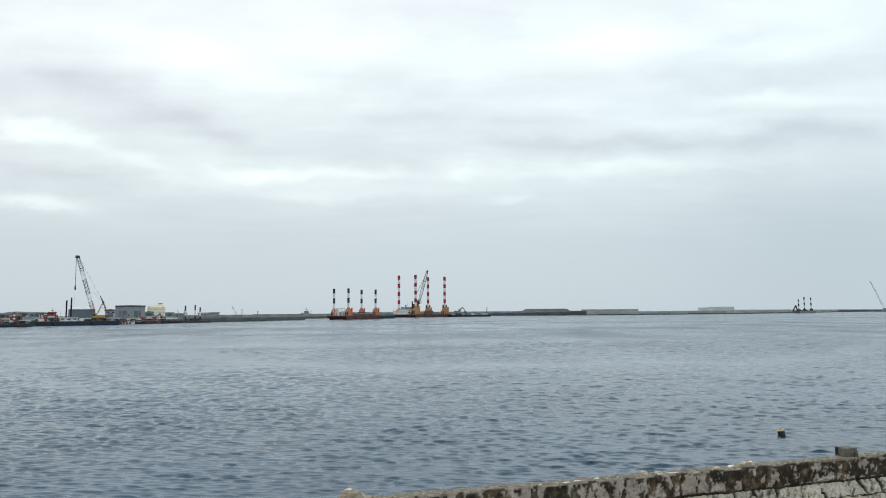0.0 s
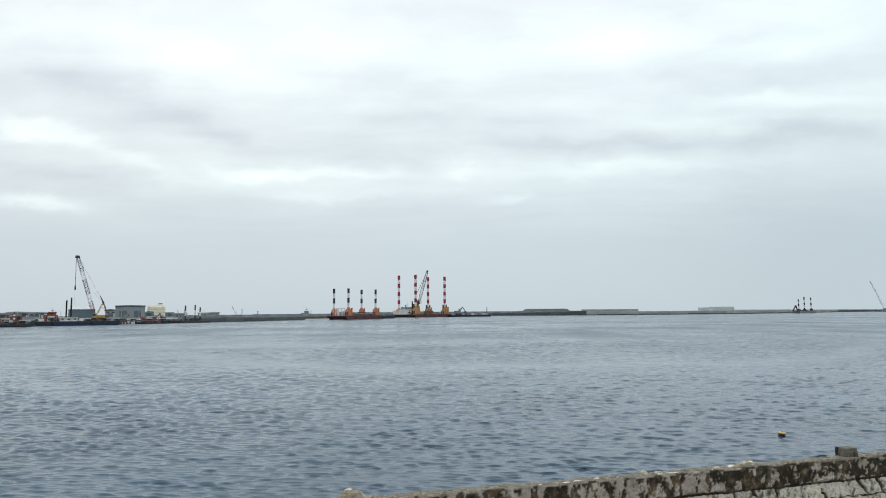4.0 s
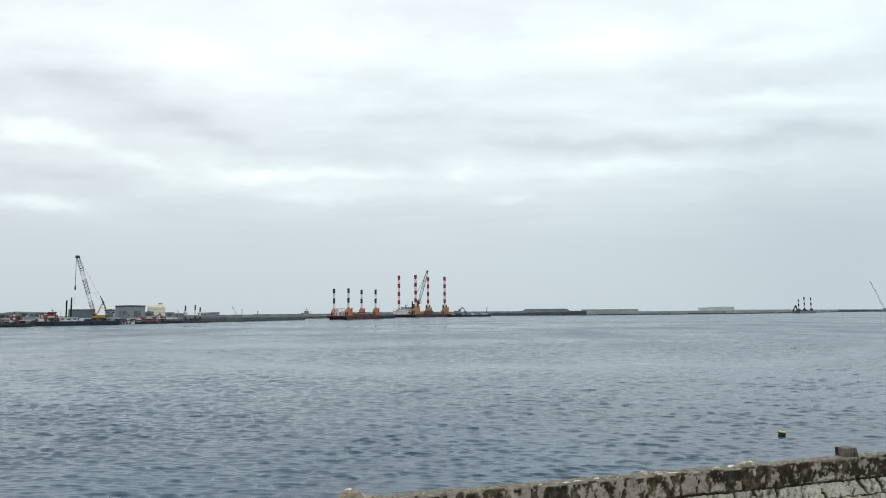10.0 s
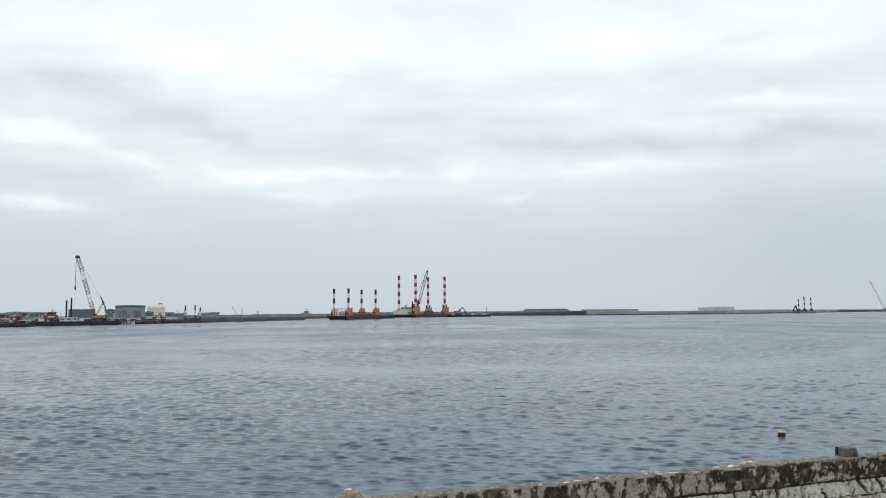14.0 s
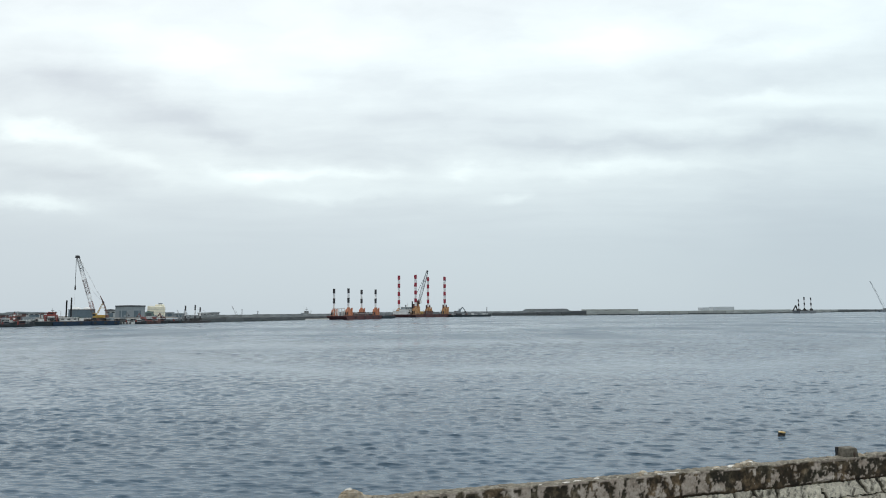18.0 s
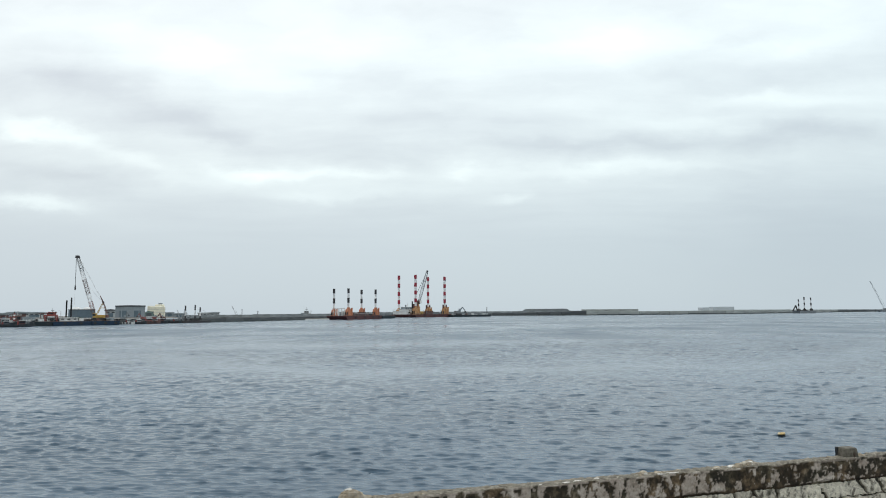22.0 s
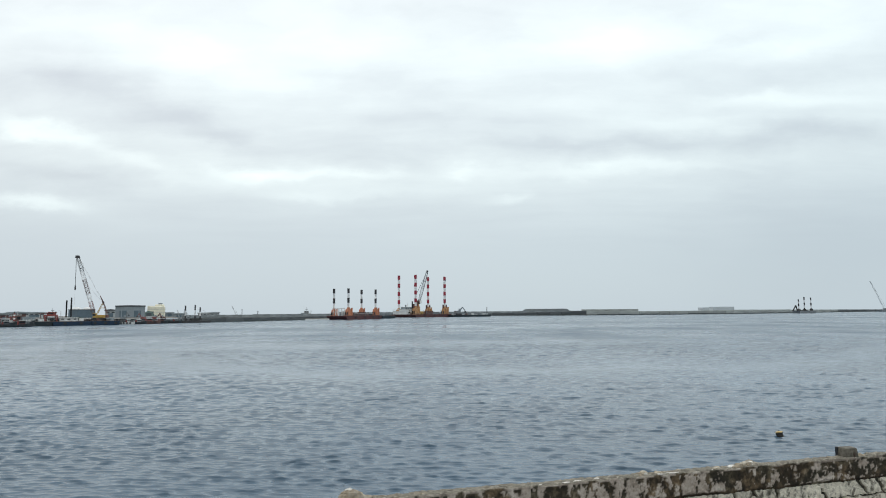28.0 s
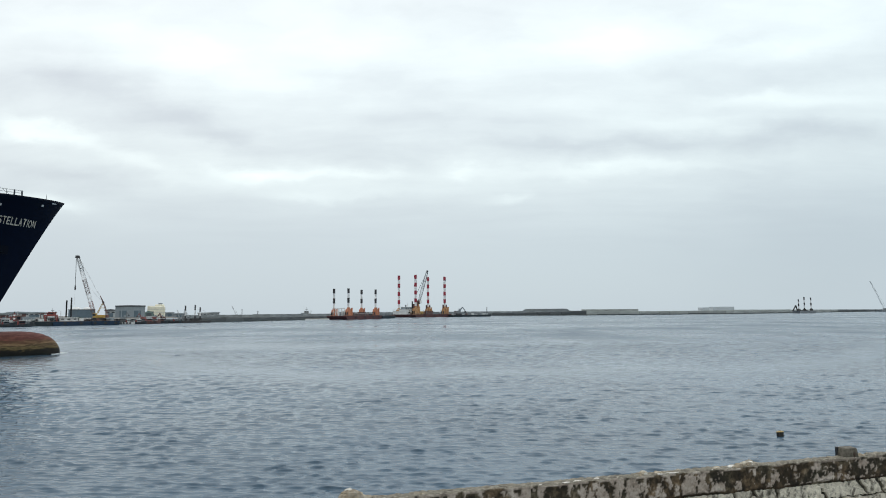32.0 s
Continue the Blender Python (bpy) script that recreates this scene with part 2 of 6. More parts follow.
def part(name, bm, mat, parent, label="", kind=""):
    """Links a bmesh as one mesh object under a thing or a part."""
    me = bpy.data.meshes.new(name)
    top = parent
    while top and top.parent:
        top = top.parent
    if top and top.name in SIZES:
        bmesh.ops.scale(bm, vec=(SIZES[top.name],) * 3, verts=bm.verts)
    bm.to_mesh(me)
    bm.free()
    me.materials.append(M[mat] if isinstance(mat, str) else mat)
    ob = new(name, me)
    ob.parent = parent
    return tagged(ob, label, kind=kind)


def thing(name, m, label, category, group="", kind=""):
    ob = new(name)
    ob.empty_display_size = 0.5
    at, turn, size = m.decompose()
    ob.matrix_basis = Matrix.LocRotScale(at, turn, None)
    SIZES[ob.name] = size.x
    return tagged(ob, label, category, group, kind)


def solid(name, bm, mat, m, label, category, group="", kind=""):
    ob = part(name, bm, mat, None)
    ob.matrix_basis = m
    return tagged(ob, label, category, group, kind)


def quads(bm, rings, close=True, caps=True):
    """Skins rings of points into a tube."""
    rows = [[bm.verts.new(p) for p in r] for r in rings]
    n = len(rows[0])
    for a, b in zip(rows, rows[1:]):
        for i in range(n if close else n - 1):
            j = (i + 1) % n
            bm.faces.new((a[i], a[j], b[j], b[i]))
    if caps and close:
        bm.faces.new(rows[0][::-1])
        bm.faces.new(rows[-1])
    return rows


def box(bm, x0, x1, y0, y1, z0, z1, taper=0.0, chamfer=0.0):
    """A block; taper draws its top in, chamfer breaks its upright edges."""
    def ring(z, t):
        a, b, c, d = x0 + t, x1 - t, y0 + t, y1 - t
        k = chamfer
        if not k:
            return [(a, c, z), (b, c, z), (b, d, z), (a, d, z)]
        return [(a + k, c, z), (b - k, c, z), (b, c + k, z), (b, d - k, z), (b - k, d, z), (a + k, d, z), (a, d - k, z), (a, c + k, z)]
    rings = [ring(z0, 0), ring(z1, taper)]
    if chamfer:
        rings = [ring(z0, 0), ring(z1 - chamfer * 0.6, taper), ring(z1, taper + chamfer * 0.6)]
    quads(bm, rings)
    return bm


def tube(bm, p, q, r0, r1=None, sides=8):
    """A round or prismatic bar from p to q."""
    p, q = Vector(p), Vector(q)
    r1 = r0 if r1 is None else r1
    turn = (q - p).to_track_quat("Z", "Y").to_matrix()
    ring = [(math.cos(2 * math.pi * (i + 0.5) / sides), math.sin(2 * math.pi * (i + 0.5) / sides)) for i in range(sides)]
    quads(bm, [[c + turn @ Vector((r * a, r * b, 0)) for a, b in ring] for c, r in ((p, r0), (q, r1))])
    return bm


def lattice(bm, p, q, w0, w1, bays, r):
    """A square lattice girder from p to q: four chords, rungs and diagonals."""
    p, q = Vector(p), Vector(q)
    turn = (q - p).to_track_quat("Z", "Y").to_matrix()
    def node(i, k):
        t = i / bays
        w = (w0 + (w1 - w0) * t) / 2
        sx, sy = ((-1, -1), (1, -1), (1, 1), (-1, 1))[k % 4]
        return p + (q - p) * t + turn @ Vector((sx * w, sy * w, 0))
    for k in range(4):
        tube(bm, node(0, k), node(bays, k), r, r, 4)
        for i in range(bays):
            a, b = (k, k + 1) if i % 2 else (k + 1, k)
            tube(bm, node(i, a), node(i + 1, b), r * 0.6, r * 0.6, 4)
            tube(bm, node(i + 1, k), node(i + 1, k + 1), r * 0.6, r * 0.6, 4)
    return bm


def B():
    return bmesh.new()


# ---- far shore: breakwater and quay ----
# Its water line from west to east: x, y, height of the top, and whether the concrete is pale from here on
SHORE = [
    (-261.86, 264.04, 3.24, 0), (-239.45, 370.42, 3.03, 0), (-205.41, 433.75, 2.35, 0), (-192.06, 480.78, 2.68, 0), (-170.12, 536.43, 3.17, 0), (-143.61, 611.73, 3.31, 0), (-124.32, 736.29, 3.26, 0),
    (-93.60, 1082.84, 3.47, 0), (14.45, 1157.57, 4.18, 0), (82.50, 1175.43, 4.05, 0), (230.14, 1102.83, 6.88, 1), (341.94, 1135.99, 5.97, 1),
    (507.66, 1195.41, 6.57, 1), (723.50, 1403.76, 7.03, 1), (993.99, 1726.77, 6.80, 0), (1331.42, 2061.81, 6.26, 0), (1419.23, 1543.63, 3.55, 0),
]


def block_mesh(name, d0, d1, mat, z0=0.0):
    """A concrete block one metre long and one high, worn along its upper edge."""
    me = bpy.data.meshes.new(name)
    bm = B()
    prof = [(d0, z0), (d0, 0.86), (d0 + 0.12, 0.93), (d0 + 0.3, 1.0), (d1, 1.0), (d1, z0)]
    quads(bm, [[(x, a, b) for a, b in prof] for x in (0.012, 0.988)])
    bm.normal_update()
    bmesh.ops.recalc_face_normals(bm, faces=bm.faces)
    bm.to_mesh(me)
    bm.free()
    me.materials.append(M[mat])
    return me


def make_breakwater():
    base = thing("breakwater", pose(0, 0, 0), "long grey concrete breakwater of blocks on a dark weedy footing in the sea", "breakwater", kind="structure")
    top = {0: block_mesh("caisson", 0, 9, "quay_dark"), 1: block_mesh("caisson", 0, 9, "caisson_pale")}
    foot = block_mesh("footing", -0.5, 1.0, "footing", -1.0)
    rng = random.Random(4)
    for (x0, y0, h0, pale), (x1, y1, h1, _) in zip(SHORE, SHORE[1:]):
        run = math.hypot(x1 - x0, y1 - y0)
        n = max(1, round(run / (11 if y0 < 700 else 20 if y0 < 1350 else 45)))
        turn = math.degrees(math.atan2(y1 - y0, x1 - x0))
        for i in range(n):
            t = i / n
            h = h0 + (h1 - h0) * (t + 0.5 / n) + rng.uniform(-0.08, 0.08)
            at = pose(x0 + (x1 - x0) * t, y0 + (y1 - y0) * t, 0, 0, 0, turn)
            for me, name, high, lift in ((top[pale], "caisson", h - 0.7, 0.7), (foot, "footing", rng.uniform(0.75, 1.15) * (1.2 if y0 < 700 else 1.8), 0)):
                ob = new(name, me)
                ob.parent = base
                ob.matrix_basis = at @ Matrix.Translation((0, rng.uniform(-0.1, 0.1), lift)) @ Matrix.Diagonal((run / n, 1, high, 1))
    # parapets raised behind the blocks
    for name, xa, ya, xb, yb, z0, z1, mat in (
            ("parapet", 119.46, 1205.00, 232.03, 1120.00, 2, 7.66, "caisson"),
            ("ramp", 128.36, 1195.00, 222.21, 1160.00, 2, 11.30, "caisson"),
            ("parapet", 228.47, 1125.00, 328.87, 1155.00, 4, 9.62, "caisson_pale"),
            ("parapet", -189.37, 505.00, -165.89, 610.00, 2, 5.56, "caisson"),
            ("parapet", -166.44, 612.00, -126.87, 770.00, 2, 5.77, "caisson"),
            ("parapet", -129.76, 880.00, -91.04, 1095.00, 2, 7.35, "caisson"),
            ("parapet", -91.13, 1096.00, 118.92, 1200.00, 2, 7.56, "caisson"),
            ("parapet", 516.17, 1215.00, 710.17, 1400.00, 4, 7.41, "caisson_pale")):
        run = math.hypot(xb - xa, yb - ya)
        turn = math.degrees(math.atan2(yb - ya, xb - xa))
        n = max(3, round(run / 24))
        for i in range(n):
            bm = B()
            w = run / n
            if name == "ramp" and i in (0, n - 1):
                e0, e1 = (w * 0.6, 0.03) if i == 0 else (0.03, w * 0.55)
                quads(bm, [[(0.03, y, z0), (w - 0.03, y, z0), (w - e1, y, z1), (e0, y, z1)] for y in (0, 4)])
            else:
                box(bm, 0.04, w - 0.04, 0, 4, z0, z1 + rng.uniform(-0.06, 0.04))
            bmesh.ops.recalc_face_normals(bm, faces=bm.faces)
            p = part("parapet", bm, mat, base)
            p.matrix_basis = pose(xa + (xb - xa) * i / n, ya + (yb - ya) * i / n, 0, 0, 0, turn)


make_breakwater()


def make_yard():
    """The quay land behind the blocks to the west, and a low strip of land far to the east."""
    bm = B()
    pts = [(x, y) for x, y, _, _ in SHORE[:6]]
    near = [bm.verts.new((x - 4, y + 7, 3.4)) for x, y in pts]
    far = [bm.verts.new((x - 420, y + 560, 4.75)) for x, y in pts]
    for a, b, c, d in zip(near, near[1:], far[1:], far):
        bm.faces.new((a, b, c, d))
    solid("ground", bm, "yard", pose(0, 0, 0), "grey quay yard ground behind the breakwater", "ground", kind="structure")
    bm = B()
    box(bm, 300, 2300, 2300, 2900, -1, 2.2, 3)
    solid("far_land", bm, "yard", pose(0, 0, 0), "low strip of far land beyond the breakwater", "land", kind="structure")


make_yard()


# ---- buildings on the quay ----
def shed(m, w, d, h, wall, roof, label, rise=0.0, doors=1, category="warehouse", ribs=0, windows=0):
    """A shed: walls, roof, big doors, pilasters, windows. Local x along its front, y away."""
    ob = thing("warehouse", m, label, category)
    part("wall", box(B(), -w / 2, w / 2, 0, d, 0, h), wall, ob)
    bm = B()
    e = 0.35
    quads(bm, [[(-w / 2 - e, y, h), (w / 2 + e, y, h), (w / 2 + e, y, h + 0.45), (0, y, h + 0.45 + rise), (-w / 2 - e, y, h + 0.45)] for y in (-e, d + e)])
    bmesh.ops.recalc_face_normals(bm, faces=bm.faces)
    part("roof", bm, roof, ob)
    for i in range(doors):
        x = -w / 2 + w * (i + 0.5) / doors
        dw = min(w / doors * 0.5, 4.2)
        part("door", box(B(), x - dw / 2, x + dw / 2, -0.12, 0.05, 0.02, h * 0.62), "shed_blue", ob, "slate blue roller door")
    for i in range(ribs):
        x = -w / 2 + w * i / max(1, ribs - 1)
        part("pilaster", box(B(), x - 0.18, x + 0.18, -0.22, 0.02, 0, h), wall, ob)
    for i in range(windows):
        x = -w / 2 + w * (i + 0.5) / windows
        part("window", box(B(), x - w / windows * 0.3, x + w / windows * 0.3, -0.06, 0.05, h * 0.68, h * 0.86), "window", ob)
    return ob


def tank_hall(m):
    """A slate-blue hall with two low white domes on its roof."""
    ob = thing("tank_hall", m, "slate blue clad hall with two white domed roofs", "building")
    part("wall", box(B(), -5.2, 5.2, 0, 9, 0, 3.3), "shed_blue", ob)
    part("parapet", box(B(), -5.3, 5.3, -0.1, 9.1, 3.3, 3.65), "shed_dark", ob)
    for x in (-2.3, 2.1):
        bm = B()
        rings = [[(x + 2.0 * math.cos(a) * math.cos(t), 4 + 2.0 * math.cos(a) * math.sin(t), 3.65 + 1.05 * math.sin(a))
                  for t in [2 * math.pi * k / 14 for k in range(14)]] for a in (0, 0.35, 0.75, 1.15, 1.5)]
        quads(bm, rings)
        part("dome", bm, "white", ob, "white roof dome")
    for x in (-3.6, -1.2, 1.2, 3.6):
        part("panel", box(B(), x - 0.9, x + 0.9, -0.08, 0.02, 0.4, 2.7), "shed_blue", ob)
    return ob


def cream_hall(m):
    ob = thing("silo_building", m, "cream clad stepped industrial building with roof plant", "building")
    part("wall", box(B(), -4.1, 4.1, 0, 8, 0, 5.3, 0, 0.5), "cream", ob)
    part("upper_storey", box(B(), -0.6, 3.6, 1, 7, 5.3, 6.1, 0, 0.3), "cream", ob)
    part("roof_plant", box(B(), 0.9, 2.8, 2, 5, 6.1, 6.8), "shed_grey", ob)
    part("railing", tube(B(), (-3.9, 0.2, 5.75), (-0.8, 0.2, 5.75), 0.06, 0.06, 4), "white", ob)
    part("door", box(B(), -2.6, -1.2, -0.1, 0.05, 0.02, 2.6), "shed_dark", ob)
    for z in (1.9, 3.6):
        part("band", box(B(), -4.16, 4.16, -0.06, 0.05, z, z + 0.14), "pale", ob)
    return ob


def vaulted_shed(m):
    ob = thing("vaulted_shed", m, "faded green vaulted sheet metal shed", "shed")
    bm = B()
    arch = [(2.6 * math.cos(a), 2.9 * math.sin(a)) for a in [math.pi * k / 12 for k in range(13)]]
    quads(bm, [[(x, y, z) for x, z in arch] for y in (0, 7)])
    bmesh.ops.recalc_face_normals(bm, faces=bm.faces)
    part("vault", bm, "green", ob)
    part("door", box(B(), -1.1, 1.1, -0.08, 0.04, 0.02, 1.9), "shed_dark", ob)
    return ob


YARD = 2.15
shed(place(-257.28, 562.72, YARD, 24, 1.82), 11.9, 14, 4.9, "shed_grey", "shed_dark", "large grey sheet clad warehouse with a dark flat roof edge", 0.15, 2, ribs=6)
tank_hall(place(-293.36, 555.53, YARD, 27, 1.85))
cream_hall(place(-272.74, 650.37, YARD, 22.5, 1.91))
vaulted_shed(place(-266.46, 619.59, YARD, 23, 1.88))
for x, y, size, w, h, wall, roof, label, rise, doors, wins in (
        (-384.17, 600.12, 2.00, 7.5, 1.6, "pale", "shed_grey", "low pale grey quay building with a grey roof", 0.15, 1, 3),
        (-371.04, 621.16, 2.00, 8.6, 1.9, "pale", "shed_grey", "pale grey flat roofed quay building", 0.1, 1, 4),
        (-449.26, 722.15, 2.19, 9.0, 1.9, "shed_grey", "shed_grey", "grey sheet clad store shed", 0.2, 1, 0),
        (-230.64, 599.50, 1.82, 6.4, 1.3, "shed_grey", "shed_grey", "low grey shed behind the quay", 0.1, 1, 0),
        (-209.15, 600.20, 1.79, 5.6, 1.6, "pale", "pale", "pale grey flat roofed store building", 0.05, 1, 3),
        (-201.93, 603.75, 1.79, 5.2, 1.7, "pale", "shed_grey", "pale grey boat shed with a shallow roof", 0.15, 1, 2),
        (-263.13, 658.52, 1.91, 4.0, 1.7, "shed_grey", "shed_grey", "small grey block house on the quay", 0.1, 1, 1),
        (-296.06, 609.08, 1.90, 5.0, 3.0, "pale", "shed_dark", "pale grey pump house by the warehouse", 0.3, 1, 2)):
    shed(place(x, y, YARD, 24, size), w * 0.92, 7, h, wall, roof, label, rise, doors, windows=wins)


shed(pose(-247.9, 400.0, 3.3, 0, 0, 30), 6.6, 5, 3.5, "brown", "shed_dark", "rust brown sheet metal store on the quay", 0.1, 1, "shed", 4)
shed(pose(-259.0, 404.0, 3.3, 0, 0, 30), 4.0, 4, 2.9, "barge_red", "shed_dark", "small dark red store hut on the quay", 0.1, 1, "shed")


def far_block(m, w, h):
    ob = thing("far_building", m, "grey flat roofed industrial building far behind the breakwater", "building")
    part("wall", box(B(), -w / 2, w / 2, 0, 40, 0, h), "far_wall", ob)
    part("roof", box(B(), -w / 2 - 0.5, w / 2 + 0.5, -0.5, 40.5, h, h + 0.8), "far_wall", ob)
    n = max(2, round(w / 14))
    for i in range(n):
        x = -w / 2 + w * (i + 0.5) / n
        # windows in the wall's hazed colour, their contrast left out
        part("window", box(B(), x - 4, x + 4, -0.3, 0.2, h * 0.45, h * 0.7), "far_wall", ob)
    return ob


far_block(pose(918.86, 2400.00, 2.2), 23, 16.55 - 2.2)
far_block(pose(1002.64, 2450.00, 2.2), 76, 18.93 - 2.2)
far_block(pose(1140.59, 2500.00, 2.2), 15, 6.0)


# ---- things afloat along the breakwater ----
def barge_hull(bm, a, b, deck, rake=2.5, draught=1.0):
    """A box barge with raked ends and a rubbing strake."""
    prof = [(-a + rake, -draught), (a - rake, -draught), (a, deck - 0.5), (a + 0.08, deck - 0.45), (a + 0.08, deck), (-a - 0.08, deck), (-a - 0.08, deck - 0.45), (-a, deck - 0.5)]
    quads(bm, [[(x, y, z) for x, z in prof] for y in (-b, b)])
    bmesh.ops.recalc_face_normals(bm, faces=bm.faces)
    return bm


def post(ob, x, y, z0, z1, r, bands, name="leg"):
    """A tubular leg in painted bands, listed from its head down."""
    step = (z1 - z0) / len(bands)
    leg = part(name, tube(B(), (x, y, -6), (x, y, z0), r, r, 12), bands[-1], ob)
    for i, mat in enumerate(bands):
        bm = tube(B(), (x, y, z1 - (i + 1) * step), (x, y, z1 - i * step), r * (1.0 if mat != "leg_white" else 0.84), None, 12)
        part("paint_band", bm, mat, leg)
    return leg


def jack_house(ob, x, y, z, w, h, mat):
    """The jacking house round a leg: a bevelled block with a collar and guides."""
    bm = B()
    box(bm, x - w / 2, x + w / 2, y - w / 2, y + w / 2, z, z + h * 0.8, 0.12 * w, 0.1 * w)
    house = part("jack_house", bm, mat, ob)
    part("collar", tube(B(), (x, y, z + h * 0.8), (x, y, z + h), w * 0.30, w * 0.26, 10), mat, house)
    for s in (-1, 1):
        part("guide", box(B(), x + s * w * 0.32 - 0.12 * w, x + s * w * 0.32 + 0.12 * w, y - w * 0.54, y - w * 0.4, z, z + h * 0.95), mat, house)
        part("hatch", box(B(), x - w * 0.56, x - w * 0.44, y + s * w * 0.2 - 0.3, y + s * w * 0.2 + 0.3, z + 0.2, z + h * 0.45), "dark_steel", house)
    return house


def fence(ob, x0, x1, y, z, mat="rail_white", high=1.0, posts=8):
    """A deck rail of posts and two bars."""
    bm = B()
    for i in range(posts):
        x = x0 + (x1 - x0) * i / (posts - 1)
        tube(bm, (x, y, z), (x, y, z + high), 0.05, 0.05, 4)
    for k in (0.5, 1.0):
        tube(bm, (x0, y, z + high * k), (x1, y, z + high * k), 0.045, 0.045, 4)
    return part("railing", bm, mat, ob)


def cabin(ob, x0, x1, y0, y1, z, h, mat, storeys=1, name="cabin"):
    """A deck cabin with a row of windows a storey and an overhanging roof."""
    body = part(name, box(B(), x0, x1, y0, y1, z, z + h), mat, ob)
    part("roof", box(B(), x0 - 0.25, x1 + 0.25, y0 - 0.25, y1 + 0.25, z + h, z + h + 0.18), "white", body)
    n = max(2, round((x1 - x0) / 1.8))
    step = h / storeys
    for s in range(storeys):
        for i in range(n):
            x = x0 + (x1 - x0) * (i + 0.5) / n
            part("window", box(B(), x - 0.45, x + 0.45, y0 - 0.05, y0 + 0.05, z + step * (s + 0.45), z + step * (s + 0.78)), "window", body)
    part("door", box(B(), x0 - 0.05, x0 + 0.05, y0 + 0.4, y0 + 1.2, z + 0.05, z + min(1.9, h * 0.85)), "shed_dark", body)
    return body


def jack_up(m, span, width, a, b, deck, legs, pods, hull, bands, r, label):
    """A jack-up barge: raked hull, deck, four striped legs through jacking houses."""
    ob = thing("jack_up_barge", m, label, "barge")
    part("hull", barge_hull(B(), a, b, deck), hull, ob)
    part("deck", box(B(), -a + 0.3, a - 0.3, -b + 0.3, b - 0.3, deck, deck + 0.08), "deck", ob)
    spots = [(-span / 2, width / 2), (-span / 2, -width / 2), (span / 2, width / 2), (span / 2, -width / 2)]
    for (x, y), top, pod in zip(spots, legs, pods):
        post(ob, x, y, pod[2] + deck, top, r, bands)
        jack_house(ob, x, y, deck + 0.08, pod[1], pod[2], pod[0])
    for y in (-b + 0.5, b - 0.5):
        fence(ob, -a + 1, a - 1, y, deck + 0.08, "steel", 1.0, 14)
    for x in (-a * 0.6, -a * 0.1, a * 0.35, a * 0.7):
        part("bollard", tube(B(), (x, -b + 1.1, deck), (x, -b + 1.1, deck + 0.7), 0.22, 0.26, 8), "dark_steel", ob)
        part("tyre_fender", tube(B(), (x + 2, -b - 0.35, deck - 1.0), (x + 2, -b - 0.02, deck - 1.0), 0.6, 0.6, 10), "dark_steel", ob)
    return ob


DARK = ["leg_black", "leg_white", "leg_black", "leg_white"]
rig = jack_up(place(-88.54, 686.97, 0, 58, 1.73), 24.8, 10.6, 16.6, 7.1, 2.1, (17.5, 17.4, 17.5, 17.4),
              (("orange", 2.9, 4.3), ("orange", 3.4, 4.6), ("orange", 3.0, 4.6), ("orange", 3.3, 4.6)), "barge_red", DARK, 0.66,
              "dark red jack-up barge, black and white legs, orange jacking houses")
cabin(rig, -9.5, -6.5, -2.2, 1.2, 2.18, 2.3, "pale", 1)
part("winch", tube(B(), (1, -2, 3.0), (1, 1.5, 3.0), 0.8, 0.8, 10), "brown", rig)
frame_bm = B()
for y in (-3.3, -1.1, 1.1, 3.3):
    for x in (-15.4, -13.4):
        tube(frame_bm, (x, y, 2.18), (x, y, 6.3), 0.15, 0.15, 5)
for z in (4.2, 6.2):
    for x in (-15.4, -13.4):
        tube(frame_bm, (x, -3.3, z), (x, 3.3, z), 0.15, 0.15, 5)
    for y in (-3.3, -1.1, 1.1, 3.3):
        tube(frame_bm, (-15.4, y, z), (-13.4, y, z), 0.11, 0.11, 5)
part("pipe_rack", frame_bm, "white", rig, "white tubular pipe rack")
for x, y in ((-2.5, 4.2), (3.2, 4.0), (6.5, -3.8), (9.0, 1.8)):
    part("deck_locker", box(B(), x - 0.9, x + 0.9, y - 0.6, y + 0.6, 2.18, 3.5, 0.0, 0.1), "brown", rig)
part("windlass", tube(B(), (15.0, -1.2, 2.8), (15.0, 1.2, 2.8), 0.6, 0.6, 10), "dark_steel", rig)
part("container", box(B(), 4.0, 8.5, -1.2, 1.2, 2.18, 4.2), "brown", rig)
part("generator", box(B(), -3.5, -0.8, -1.5, 1.2, 2.18, 3.8), "brown", rig)
part("lamp_mast", tube(B(), (-8, 1.0, 4.4), (-8, 1.0, 7.6), 0.08, 0.05, 5), "white", rig)
for y in (-6.0, 6.0):
    part("gangway_rail", tube(B(), (-8, y, 3.3), (9, y, 3.3), 0.07, 0.07, 4), "rail_white", rig)

RED = ["leg_red", "leg_white"] * 4
rig = jack_up(place(-29.45, 943.64, 0, 46, 1.89), 29.6, 17.4, 18.6, 12.2, 2.0, (30.1, 29.9, 29.9, 29.6),
              (("ochre", 3.8, 4.6), ("ochre", 4.6, 5.8), ("ochre", 4.4, 5.4), ("ochre", 4.4, 5.4)), "barge_red", RED, 0.95,
              "dark red jack-up barge, red and white legs, ochre jacking houses")
cabin(rig, -18.3, -17.25, -5.6, 11.6, 2.08, 2.3, "white", 1, "gallery")
cabin(rig, -17.15, -10.0, -4.2, 5.6, 2.08, 3.2, "white", 2, "deckhouse")
cabin(rig, -16.4, -12.0, -1.6, 4.8, 5.5, 1.7, "shed_grey", 1, "wheelhouse")
fence(rig, -17.0, -10.2, -4.0, 5.46, "rail_white", 1.0, 8)
